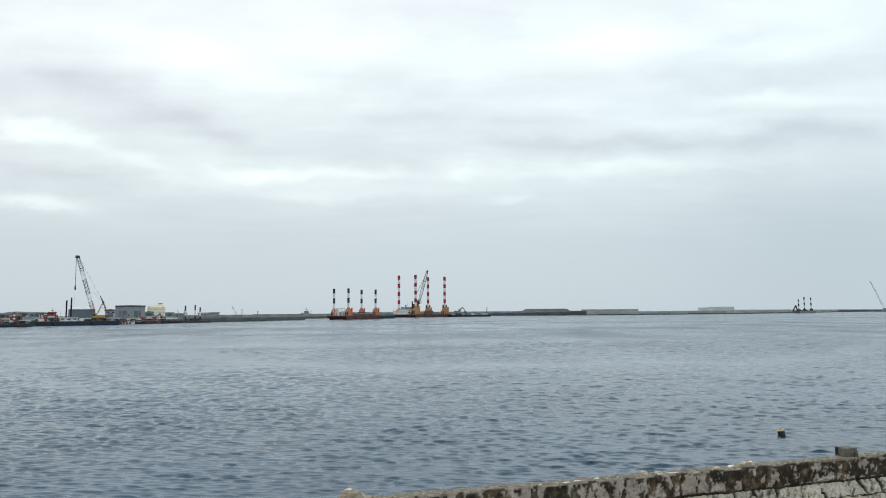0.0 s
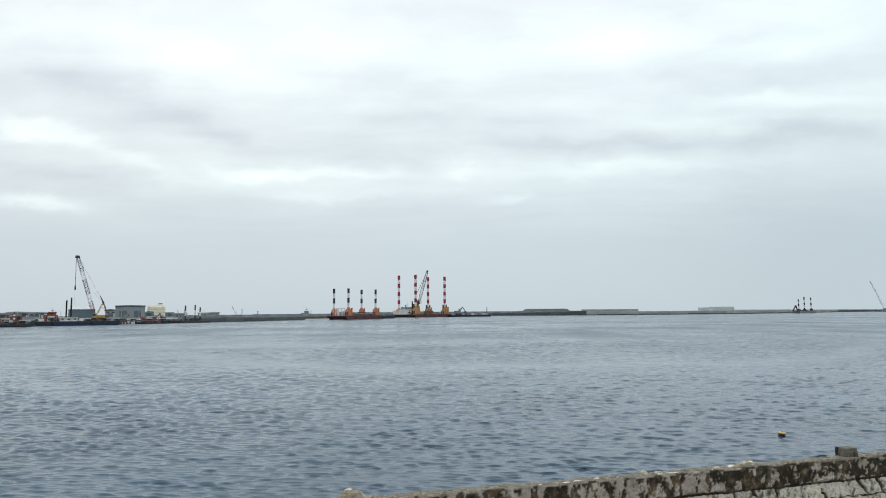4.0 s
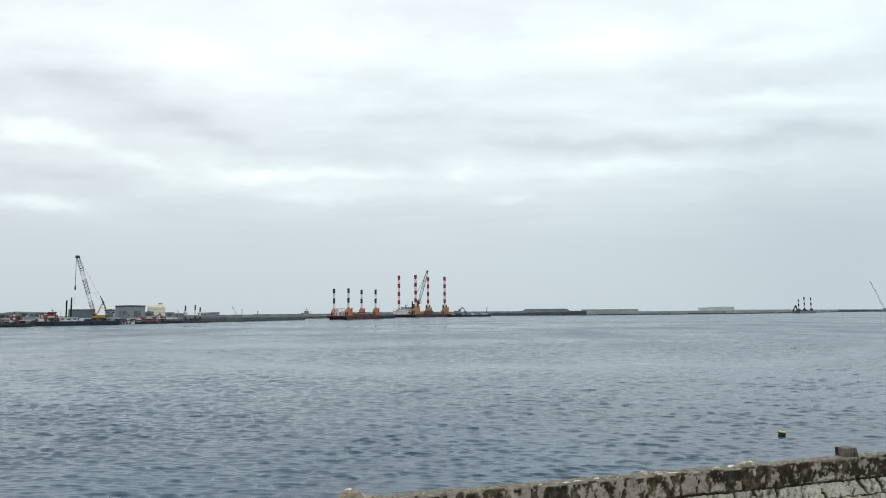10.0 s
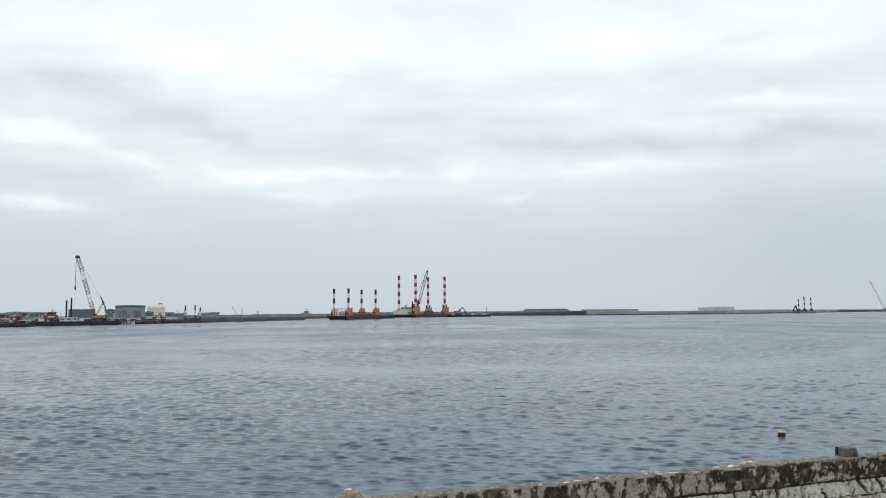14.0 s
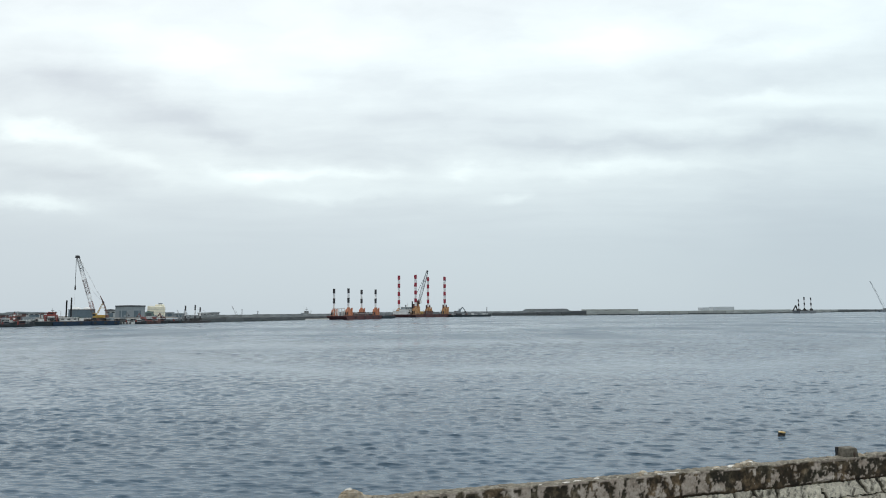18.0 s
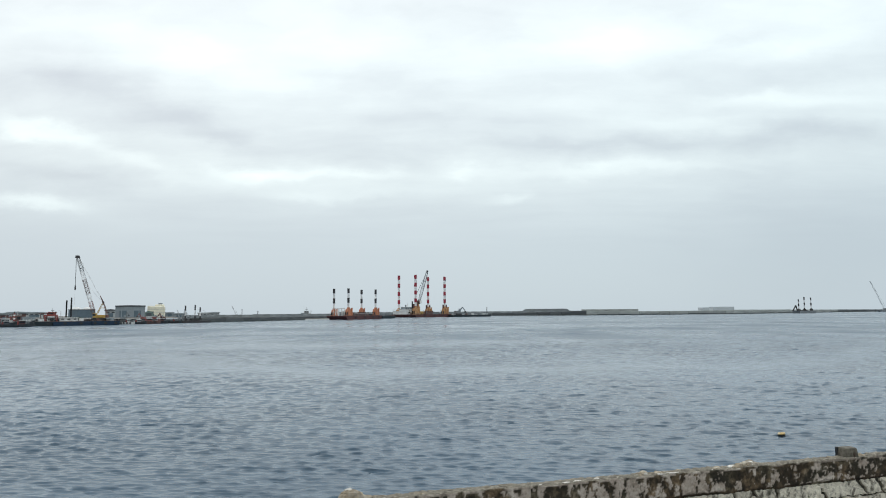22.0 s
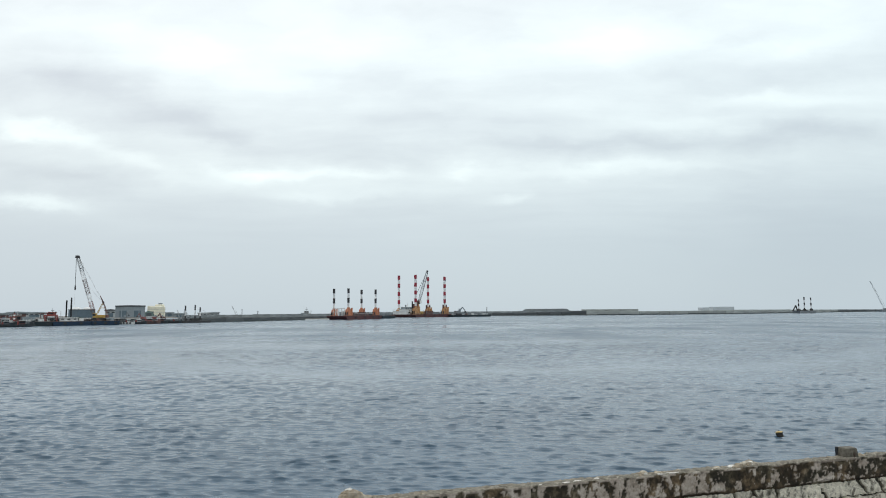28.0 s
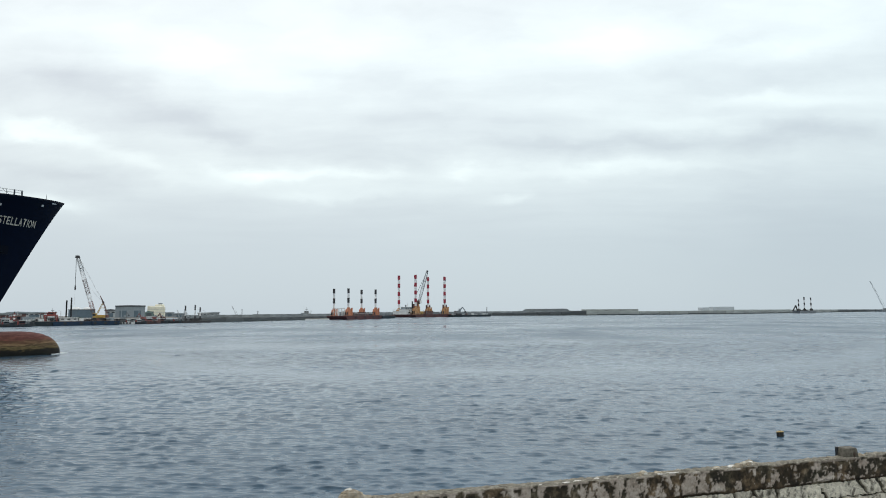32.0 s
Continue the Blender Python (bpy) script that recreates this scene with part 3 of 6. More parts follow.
for y in (-5.2, -2.0, 1.6, 5.0, 8.2, 11.2):
    part("stanchion", tube(B(), (-18.2, y, 4.5), (-18.2, y, 5.7), 0.09, 0.09, 5), "rail_white", rig)
part("rail_bar", tube(B(), (-18.2, -5.2, 5.7), (-18.2, 11.2, 5.7), 0.08, 0.08, 5), "rail_white", rig)
part("funnel", tube(B(), (-12.2, -2.6, 5.4), (-12.2, -2.6, 11.4), 0.55, 0.45, 10), "black", rig, "dark funnel")
part("funnel", tube(B(), (-12.6, 3.8, 7.3), (-12.6, 3.8, 9.0), 0.4, 0.35, 10), "black", rig, "dark funnel")
for (lx, ly), ph in zip(((-14.8, -8.7), (14.8, 8.7), (14.8, -8.7)), (5.8, 5.4, 5.4)):
    for s in (-1.7, 1.7):
        part("guide_post", box(B(), lx + s - 0.4, lx + s + 0.4, ly - 0.4, ly + 0.4, 2.0 + ph * 0.8, 3.6 + ph, 0.05), "barge_red", rig, "dark red guide post")
part("container", box(B(), -4.5, 1.5, -9.5, -7.0, 2.08, 4.6), "brown", rig)
part("deck_edge", box(B(), -17.6, -9.6, -4.9, -4.3, 3.6, 3.8), "white", rig)
part("radar_mast", tube(B(), (-14.5, 0, 7.3), (-14.5, 0, 10.4), 0.16, 0.08, 6), "white", rig)
part("radar_bar", box(B(), -15.3, -13.7, -0.12, 0.12, 8.9, 9.15), "white", rig)
part("lifeboat", box(B(), -9.6, -7.2, -5.6, -4.4, 2.08, 3.2, 0.1, 0.3), "orange", rig, "small orange lifeboat")
for x in (-9.0, -6.0, 8.0, 11.0):
    part("stay_post", tube(B(), (x, -10.8, 2.08), (x, -10.8, 5.0), 0.12, 0.1, 6), "steel", rig)
part("container", box(B(), 3.0, 9.0, -2.5, 0.0, 2.08, 4.6), "brown", rig)
part("generator", box(B(), 4.0, 7.0, 4.0, 6.6, 2.08, 4.2), "yellow", rig)


def pedestal_crane(m, foot, head, label, reach_w=1.7):
    """A slewing crane: pedestal, cab, lattice boom in sections, stays, rope and hook. Local x points along the boom."""
    ob = thing("pedestal_crane", m, label, "crane")
    part("pedestal", tube(B(), (0, 0, 0), (0, 0, foot[1] - 1.6), 1.0, 0.8, 12), "ochre", ob)
    part("turntable", tube(B(), (0, 0, foot[1] - 1.6), (0, 0, foot[1] - 1.2), 1.7, 1.7, 14), "dark_steel", ob)
    part("machine_house", box(B(), -2.0, 1.0, -1.2, 1.2, foot[1] - 1.2, foot[1] + 0.8, 0, 0.15), "brown", ob)
    part("cab", box(B(), 1.02, 2.3, -1.9, -0.5, foot[1] - 1.0, foot[1] + 0.9, 0.1), "white", ob)
    p, q = Vector((foot[0], 0, foot[1])), Vector((head[0], 0, head[1]))
    for i in range(4):
        a, b = p.lerp(q, i / 4), p.lerp(q, (i + 1) / 4)
        part("boom_section", lattice(B(), a, b, reach_w * (0.75 + 0.25 * min(i, 1)), reach_w * (1 if i < 3 else 0.6), 4, 0.13), "steel", ob)
    part("boom_head", tube(B(), q + Vector((0, -0.5, 0)), q + Vector((0, 0.5, 0)), 0.75, 0.75, 10), "dark_steel", ob)
    for y in (-0.6, 0.6):
        part("gantry", tube(B(), (-2.2, y, foot[1] + 1.1), (-1.4, y, foot[1] + 5.0), 0.14, 0.12, 5), "steel", ob)
        part("stay", tube(B(), (-1.4, y, foot[1] + 5.0), q + Vector((0, y * 0.5, 0)), 0.06, 0.06, 4), "dark_steel", ob)
    part("rope", tube(B(), q + Vector((0.5, 0, -0.5)), q + Vector((0.5, 0, -9.0)), 0.05, 0.05, 4), "dark_steel", ob)
    part("hook_block", tube(B(), q + Vector((0.5, 0, -10.2)), q + Vector((0.5, 0, -9.0)), 0.25, 0.4, 8), "dark_steel", ob)
    return ob


pedestal_crane(place(-34.73, 939.05, 2.08, 10, 1.89), (0.7, 9.2), (6.8, 33.30 - 2.08), "grey lattice boom crane on the red and white jack-up barge")


def crawler_crane(m):
    """A yellow crawler crane with a long lattice boom in red, white and dark sections. The boom points along local -x."""
    ob = thing("crawler_crane", m, "yellow crawler crane with red and white lattice boom on barge", "crane")
    for y in (-1.7, 1.7):
        bm = B()
        loop = [(-2.4, 0.45), (-2.0, 0.0), (2.0, 0.0), (2.4, 0.45), (2.0, 0.9), (-2.0, 0.9)]
        quads(bm, [[(x, y + s, z) for x, z in loop] for s in (-0.4, 0.4)])
        bmesh.ops.recalc_face_normals(bm, faces=bm.faces)
        part("track", bm, "dark_steel", ob)
    part("carriage", box(B(), -1.6, 1.6, -1.3, 1.3, 0.35, 1.1), "dark_steel", ob)
    part("machine_house", box(B(), -0.9, 2.6, -1.35, 1.35, 1.1, 2.1, 0.0, 0.15), "yellow", ob)
    part("counterweight", box(B(), 2.62, 3.3, -1.3, 1.3, 1.1, 2.2, 0, 0.12), "brown", ob)
    c = part("cab", box(B(), -1.6, -0.1, -1.9, -1.36, 1.15, 2.7, 0.06), "yellow", ob)
    part("window", box(B(), -1.55, -0.6, -1.94, -1.86, 1.8, 2.5), "window", c)
    foot, head = Vector((-1.4, 0, 1.5)), Vector((-7.9, 0, 23.75))
    cols = ["brown", "hazed_red", "leg_white", "brown", "brown", "leg_white", "steel", "dark_steel"]
    n = len(cols)
    for i, mat in enumerate(cols):
        w0, w1 = (0.7 if i == 0 else 1.15), (0.7 if i == n - 1 else 1.15)
        part("boom_section", lattice(B(), foot.lerp(head, i / n), foot.lerp(head, (i + 1) / n), w0, w1, 4, 0.062), mat, ob)
    part("boom_head", box(B(), -8.9, -7.3, -0.5, 0.5, 23.45, 24.4, 0.15, 0.1), "dark_steel", ob)
    top = Vector((1.4, 0, 6.9))
    for y in (-0.8, 0.8):
        part("gantry", tube(B(), (-0.6, y, 2.5), top + Vector((0, y * 0.6, 0)), 0.11, 0.09, 5), "yellow", ob)
        part("gantry", tube(B(), (2.9, y, 2.6), top + Vector((0, y * 0.6, 0)), 0.13, 0.12, 5), "brown", ob)
        part("bridle", tube(B(), top + Vector((0, y * 0.6, 0)), top.lerp(head, 0.14) + Vector((0.1, y * 0.5, 0)), 0.14, 0.1, 5), "brown", ob)
        part("stay", tube(B(), top + Vector((0, y * 0.6, 0)), head + Vector((0.2, y * 0.5, 0)), 0.055, 0.055, 4), "leg_white", ob)
        part("stay", tube(B(), top + Vector((0, y * 0.4, -0.3)), head.lerp(foot, 0.45) + Vector((0.3, y * 0.5, 0)), 0.035, 0.035, 4), "leg_white", ob)
    part("cross_bar", tube(B(), (1.4, -0.7, 6.9), (1.4, 0.7, 6.9), 0.3, 0.3, 6), "dark_steel", ob)
    part("cross_bar", tube(B(), (0.3, -0.8, 4.7), (2.2, 0.8, 4.7), 0.1, 0.1, 6), "yellow", ob)
    for y in (-0.2, 0.2):
        part("rope", tube(B(), (-8.5, y, 23.75), (-8.5, y * 0.6, 13.2), 0.05, 0.05, 4), "dark_steel", ob)
    part("hook_block", box(B(), -8.75, -8.25, -0.3, 0.3, 11.6, 13.2, 0.08, 0.08), "dark_steel", ob)
    part("sling", tube(B(), (-8.5, 0, 11.6), (-8.5, 0, 5.4), 0.04, 0.04, 4), "leg_white", ob)
    return ob


def crane_barge(m):
    """The short blue barge under the crawler crane."""
    ob = thing("crane_barge", m, "blue flat deck barge carrying the crawler crane", "barge")
    part("hull", barge_hull(B(), 4.6, 6.0, 1.55, 0.2), "barge_blue", ob)
    part("deck", box(B(), -4.4, 4.4, -5.8, 5.8, 1.55, 1.63), "deck", ob)
    for x in (-3.4, 0, 3.4):
        part("tyre_fender", tube(B(), (x, -6.35, 0.85), (x, -5.95, 0.85), 0.5, 0.5, 10), "dark_steel", ob)
    for x in (-3.6, 3.9):
        part("bollard", tube(B(), (x, -5.0, 1.63), (x, -5.0, 2.3), 0.2, 0.24, 8), "dark_steel", ob)
    part("winch", tube(B(), (-2.2, -3.6, 2.15), (-2.2, -2.2, 2.15), 0.5, 0.5, 10), "brown", ob)
    part("cargo", box(B(), 2.6, 4.0, 3.0, 5.0, 1.63, 2.6), "shed_grey", ob)
    return ob


def spud_barge(m):
    """The long dark barge beside it, with a low white cabin and two black spud piles."""
    ob = thing("spud_barge", m, "long dark and blue work barge, low white cabin, black spuds", "barge")
    for name, mid, half, paint in (("hull", -6.0, 7.1, "barge_dark"), ("hull", 7.22, 5.85, "barge_blue")):
        bm = barge_hull(B(), half, 6.0, 1.5, 0.2)
        bmesh.ops.translate(bm, vec=(mid, 0, 0), verts=bm.verts)
        part(name, bm, paint, ob)
    part("deck", box(B(), -12.8, 12.8, -5.8, 5.8, 1.5, 1.58), "deck", ob)
    cabin(ob, 3.4, 9.2, -3.4, -0.9, 1.58, 1.15, "white", 1)
    part("container", box(B(), 9.5, 11.2, -3.2, -1.0, 1.58, 2.75), "white", ob)
    for x, top in ((5.7, 9.1), (7.2, 10.1)):
        part("spud", tube(B(), (x, 0.6, -6), (x, 0.6, top), 0.27, 0.27, 10), "black", ob, "black steel spud pile")
        part("spud_guide", box(B(), x - 0.6, x + 0.6, 0.0, 1.2, 1.58, 3.0), "black", ob)
    for x in (-10, -5, 0, 5, 10):
        part("tyre_fender", tube(B(), (x, -6.35, 0.85), (x, -5.95, 0.85), 0.5, 0.5, 10), "dark_steel", ob)
    for x in (-10, 1, 12):
        part("bollard", tube(B(), (x, -5.0, 1.58), (x, -5.0, 2.3), 0.2, 0.24, 8), "dark_steel", ob)
    part("crate", box(B(), -3.2, -1.4, -4.0, -2.4, 1.58, 2.5), "white", ob)
    part("crate", box(B(), -7.4, -5.4, -3.6, -2.0, 1.58, 2.4), "shed_grey", ob)
    part("winch", tube(B(), (1.0, -3.4, 2.2), (1.0, -1.8, 2.2), 0.6, 0.6, 10), "dark_steel", ob)
    part("stowed_pipe", tube(B(), (-11.5, 3.2, 1.9), (-3.5, 3.2, 1.9), 0.32, 0.32, 10), "brown", ob)
    part("stowed_pipe", tube(B(), (-11.5, 4.0, 1.9), (-3.5, 4.0, 1.9), 0.32, 0.32, 10), "steel", ob)
    fence(ob, -12, -3, -5.6, 1.58, "steel", 1.0, 9)
    return ob


spud_barge(place(-223.53, 402.70, 0, 33, 1.63) @ Matrix.Translation((-4.7, 0, 0)))
crane_barge(place(-223.53, 402.70, 0, 33, 1.63) @ Matrix.Translation((13.2, 0, 0)))
crawler_crane(place(-210.76, 418.84, 1.63, 12, 1.63))


def workboat(m, length, beam, free, hull, house, label, house_at=0.15, tall=2.2, mast=3.0, name="workboat", category="boat", funnel="red"):
    """A small workboat: sheered hull, deck, wheelhouse, funnel, mast, tyres."""
    ob = thing(name, m, label, category)
    bm = B()
    rings = []
    for t, half, rise in ((-0.5, 0.80, 0.05), (-0.44, 0.95, 0.02), (0.0, 1.0, 0.0), (0.28, 0.85, 0.15), (0.42, 0.5, 0.35), (0.5, 0.06, 0.55)):
        x, w, z = t * length, beam / 2 * half, free + rise * free
        rings.append([(x * 0.93, -w * 0.5, -0.7), (x, -w, 0.2), (x, -w, z), (x, w, z), (x, w, 0.2), (x * 0.93, w * 0.5, -0.7)])
    quads(bm, rings)
    bmesh.ops.recalc_face_normals(bm, faces=bm.faces)
    part("hull", bm, hull, ob)
    x0 = house_at * length
    cabin(ob, x0 - length * 0.14, x0 + length * 0.10, -beam * 0.32, beam * 0.32, free, tall, house, 1, "wheelhouse")
    part("funnel", tube(B(), (x0 - length * 0.2, 0, free), (x0 - length * 0.2, 0, free + tall * 0.9), 0.3, 0.25, 8), funnel, ob)
    part("mast", tube(B(), (x0, 0, free + tall), (x0, 0, free + tall + mast), 0.07, 0.04, 5), "rail_white", ob)
    part("yard_arm", tube(B(), (x0, -0.8, free + tall + mast * 0.7), (x0, 0.8, free + tall + mast * 0.7), 0.04, 0.04, 4), "rail_white", ob)
    for t in (-0.35, -0.1, 0.15):
        part("tyre_fender", tube(B(), (t * length, -beam / 2 - 0.25, free * 0.6), (t * length, -beam / 2 + 0.02, free * 0.6), 0.38, 0.38, 10), "dark_steel", ob)
    return ob


workboat(place(-236.82, 368.23, 0, 40, 1.62), 8.5, 3.2, 1.15, "barge_dark", "pale", "dark hulled harbour workboat with a pale wheelhouse", 0.1, 1.5, 1.4)
workboat(place(-236.52, 380.42, 0, 30, 1.63), 10, 3.6, 1.3, "barge_dark", "brown", "dark workboat with a brown wheelhouse and red funnel", 0.0, 2.5, 1.2)
workboat(place(-233.33, 383.41, 0, 20, 1.62), 5.0, 2.0, 0.9, "white", "white", "small white motor launch beside the barge", 0.1, 0.8, 0.6)
workboat(place(-237.93, 374.74, 0, 15, 1.62), 6.5, 2.4, 1.1, "barge_dark", "white", "dark launch with a small white cabin among the workboats", 0.05, 0.9, 0.7)
workboat(place(-234.11, 387.83, 0, 28, 1.63), 5.2, 2.0, 0.8, "white", "white", "small white work launch in front of the spud barge", 0.1, 0.9, 1.0)
workboat(place(-232.73, 370.89, 0, 35, 1.61), 5.0, 2.0, 0.7, "steel", "pale", "small grey launch among the workboats", -0.1, 0.9, 0.8)
workboat(place(-231.95, 362.52, 0, 32, 1.60), 6.0, 2.2, 0.9, "barge_dark", "shed_dark", "dark grey launch with a dark cabin at the quay", 0.1, 1.0, 0.8)
workboat(place(-226.86, 366.84, 0, 30, 1.60), 7.0, 2.4, 0.8, "barge_dark", "barge_red", "dark tender with a dark red cabin at the quay", 0.15, 1.3, 0.9)
workboat(place(-232.02, 389.15, 0, 25, 1.63), 6.0, 2.2, 1.0, "barge_dark", "white", "dark launch with a white cabin beside the dredger", -0.15, 1.1, 0.9)
workboat(place(-231.70, 376.66, 0, 40, 1.62), 7.5, 2.6, 1.0, "barge_dark", "pale", "low dark tender with a pale cabin at the quay", 0.2, 0.8, 0.8)
workboat(place(-197.86, 445.70, 0, 30, 1.64), 5.5, 2.2, 0.9, "barge_dark", "pale", "dark hulled launch with a pale cabin at the quay", 0.0, 0.8, 0.8)
workboat(place(-186.10, 475.68, 0, 35, 1.65), 5.5, 2.2, 0.9, "barge_dark", "steel", "dark hulled launch with a grey cabin at the quay", 0.1, 0.8, 0.8)
workboat(place(-201.58, 438.62, 0, 25, 1.64), 4.6, 1.8, 0.8, "white", "white", "small white motor launch at the quay", 0.05, 0.9, 0.8)
workboat(place(-194.80, 457.48, 0, 35, 1.65), 7.0, 2.6, 1.1, "brown", "hazed_red", "rust red fishing boat at the quay", -0.1, 1.0, 0.8)
workboat(place(-191.88, 464.99, 0, 35, 1.65), 6.0, 2.4, 1.0, "barge_dark", "brown", "dark fishing boat at the quay", 0.1, 0.9, 0.9)
workboat(place(-168.58, 828.51, 0, 160, 1.95), 14, 4.6, 1.8, "steel", "pale", "grey tug moored behind the breakwater", 0.0, 1.6, 4.0, "tugboat", "boat", "steel")


def tug_bridge(m):
    """The upper bridge, radar arch and rails of the grey tug seen over the wall."""
    ob = thing("crew_boat", m, "pale grey crew boat behind the breakwater wall", "boat")
    part("hull", barge_hull(B(), 4.5, 1.6, 1.6, 1.2), "steel", ob)
    cabin(ob, -2.7, 1.9, -1.3, 1.3, 1.6, 1.5, "steel", 1, "deckhouse")
    cabin(ob, -1.7, 1.0, -1.0, 1.0, 3.28, 1.3, "steel", 1, "wheelhouse")
    part("mast", tube(B(), (-0.4, 0, 4.7), (-0.4, 0, 7.2), 0.1, 0.06, 5), "steel", ob)
    part("radar_bar", box(B(), -1.2, 0.5, -0.1, 0.1, 5.6, 5.75), "steel", ob)
    part("davit", tube(B(), (1.9, 0, 1.6), (2.8, 0, 4.9), 0.12, 0.1, 5), "steel", ob)
    return ob


def dredger(m):
    """A red grab dredger: pontoon, portal house with an open middle, bridge wings and roof bar."""
    ob = thing("dredger", m, "red and white grab dredger moored beside the barge", "boat")
    part("hull", barge_hull(B(), 6.0, 3.0, 1.6, 1.0), "barge_dark", ob)
    for x, lean in ((-1.9, 0.25), (1.9, 0.9)):
        part("portal_leg", tube(B(), (x + lean, -1.2, 1.6), (x, -1.2, 4.4), 0.3, 0.26, 6), "red", ob)
        part("portal_leg", tube(B(), (x + lean, 1.2, 1.6), (x, 1.2, 4.4), 0.3, 0.26, 6), "red", ob)
    part("portal_beam", box(B(), -2.3, 2.3, -1.5, 1.5, 4.0, 4.6, 0, 0.1), "red", ob)
    part("control_room", box(B(), -1.1, 1.6, -1.3, 1.3, 4.6, 5.5, -0.2), "red", ob, "red flared control room")
    part("window", box(B(), -0.9, 1.4, -1.45, -1.3, 4.9, 5.2), "window", ob)
    w = part("wheelhouse", box(B(), -1.0, 1.0, -1.1, 1.1, 1.6, 2.9), "white", ob)
    part("roof", box(B(), -1.2, 1.2, -1.3, 1.3, 2.9, 3.05), "dark_steel", w)
    part("window", box(B(), -0.8, 0.8, -1.15, -1.05, 2.2, 2.7), "window", w)
    part("gangway", box(B(), -4.4, -1.1, -0.5, 0.5, 5.0, 5.22), "brown", ob)
    part("gangway_post", tube(B(), (-3.8, 0, 1.6), (-3.8, 0, 5.0), 0.12, 0.12, 6), "brown", ob)
    part("gangway_post", tube(B(), (-2.6, 0, 1.6), (-2.6, 0, 5.0), 0.12, 0.12, 6), "brown", ob)
    part("roof_bar", box(B(), -0.9, 2.2, -0.9, 0.9, 5.5, 5.75), "brown", ob)
    part("radar_post", tube(B(), (0.6, 0, 5.7), (0.6, 0, 7.4), 0.09, 0.05, 5), "steel", ob)
    part("radar_bar", box(B(), 0.0, 1.2, -0.1, 0.1, 6.2, 6.4), "steel", ob)
    part("store", box(B(), -5.0, -2.9, -1.2, 1.2, 1.6, 2.9), "dark_steel", ob)
    part("winch", tube(B(), (3.4, -1, 2.2), (3.4, 1, 2.2), 0.6, 0.6, 10), "dark_steel", ob)
    part("crate", box(B(), 4.2, 5.4, -0.8, 0.8, 1.6, 2.4), "white", ob)
    return ob


def beacon(m):
    """A red and white banded beacon pole with a lantern, on a small pile cap."""
    ob = thing("beacon", m, "red and white banded beacon post in the water", "beacon")
    part("pile", tube(B(), (0, 0, -3), (0, 0, 1.9), 0.5, 0.45, 10), "dark_steel", ob)
    for i, mat in enumerate(("red", "leg_white", "red", "leg_white", "red")):
        part("paint_band", tube(B(), (0, 0, 1.9 + 0.55 * i), (0, 0, 2.45 + 0.55 * i), 0.38 - 0.03 * i, 0.36 - 0.03 * i, 10), mat, ob)
    part("lantern", tube(B(), (0, 0, 4.65), (0, 0, 5.1), 0.2, 0.16, 8), "dark_steel", ob)
    return ob


tug_bridge(place(-166.77, 836.53, 0, 20, 1.95))
beacon(place(-235.42, 375.92, 0, 0, 1.62))
dredger(place(-228.23, 398.18, 0, 14, 1.63) @ Matrix.Diagonal((0.86, 1, 1.08, 1)))


def leg_barge(m, spots, tops, r, hull, bands, half, deck, label):
    ob = thing("work_barge", m, label, "barge")
    part("hull", barge_hull(B(), half[0], half[1], deck, 1.2), hull, ob)
    for (x, y), top in zip(spots, tops):
        post(ob, x, y, deck, top, r, bands, "spud")
        part("spud_guide", box(B(), x - r * 1.7, x + r * 1.7, y - r * 1.7, y + r * 1.7, deck, deck + r * 3), "grey_brown", ob)
    part("store", box(B(), -half[0] * 0.3, half[0] * 0.2, -half[1] * 0.4, half[1] * 0.4, deck, deck + 0.9), "grey_brown", ob)
    return ob


BROWN = ["leg_black", "leg_white", "leg_black"]
leg = leg_barge(place(-179.90, 495.26, 0, 45, 1.66), [(-3.4, 1.6), (0.3, 0.2), (2.6, 0.2)], (7.47, 7.72, 6.74), 0.31, "grey_brown", BROWN, (6.4, 2.4), 0.95,
                "grey brown work barge with three banded spuds at the quay")
part("derrick", lattice(B(), (-5.2, 0, 0.95), (-4.4, 0, 6.0), 0.4, 0.2, 5, 0.04), "steel", leg)
FAR = ["leg_black", "leg_white", "leg_black", "leg_white", "leg_black"]
leg = leg_barge(place(666.66, 1265.22, 0, 20, 1.35), [(-5.6, 4), (-1.9, -2), (11.2, -1)], (19.15, 21.94, 21.48), 0.85, "steel", FAR, (15, 6), 3.4,
                "distant grey work barge with three dark banded spuds")
for p, q in (((-20.5, 0, 3.4), (-15.2, 0, 10.8)), ((-15.2, 0, 10.8), (-12.4, 0, 3.4))):
    part("excavator_arm", tube(B(), p, q, 0.9, 0.8, 6), "dark_steel", leg, "dark folded excavator arm")


def low_barge(m, a, b, deck, label, clutter):
    ob = thing("low_barge", m, label, "barge")
    part("hull", barge_hull(B(), a, b, deck, 1.2), "barge_dark", ob)
    rng = random.Random(clutter)
    for i in range(clutter):
        x = -a * 0.85 + 1.7 * a * i / max(1, clutter - 1)
        s, h = rng.uniform(0.6, 1.4), rng.uniform(0.4, 1.5)
        part("deck_cargo", box(B(), x - s, x + s, -b * 0.6, b * rng.uniform(-0.2, 0.5), deck, deck + h, 0.05, 0.05), rng.choice(["steel", "pale", "brown", "white", "shed_grey"]), ob)
    fence(ob, -a * 0.95, a * 0.95, -b * 0.9, deck, "steel", 1.0, 12)
    return ob


low_barge(place(-64.02, 762.46, 0, 50, 1.76), 5.6, 3, 1.6, "dark flat deck barge moored between the jack-up barges", 2)
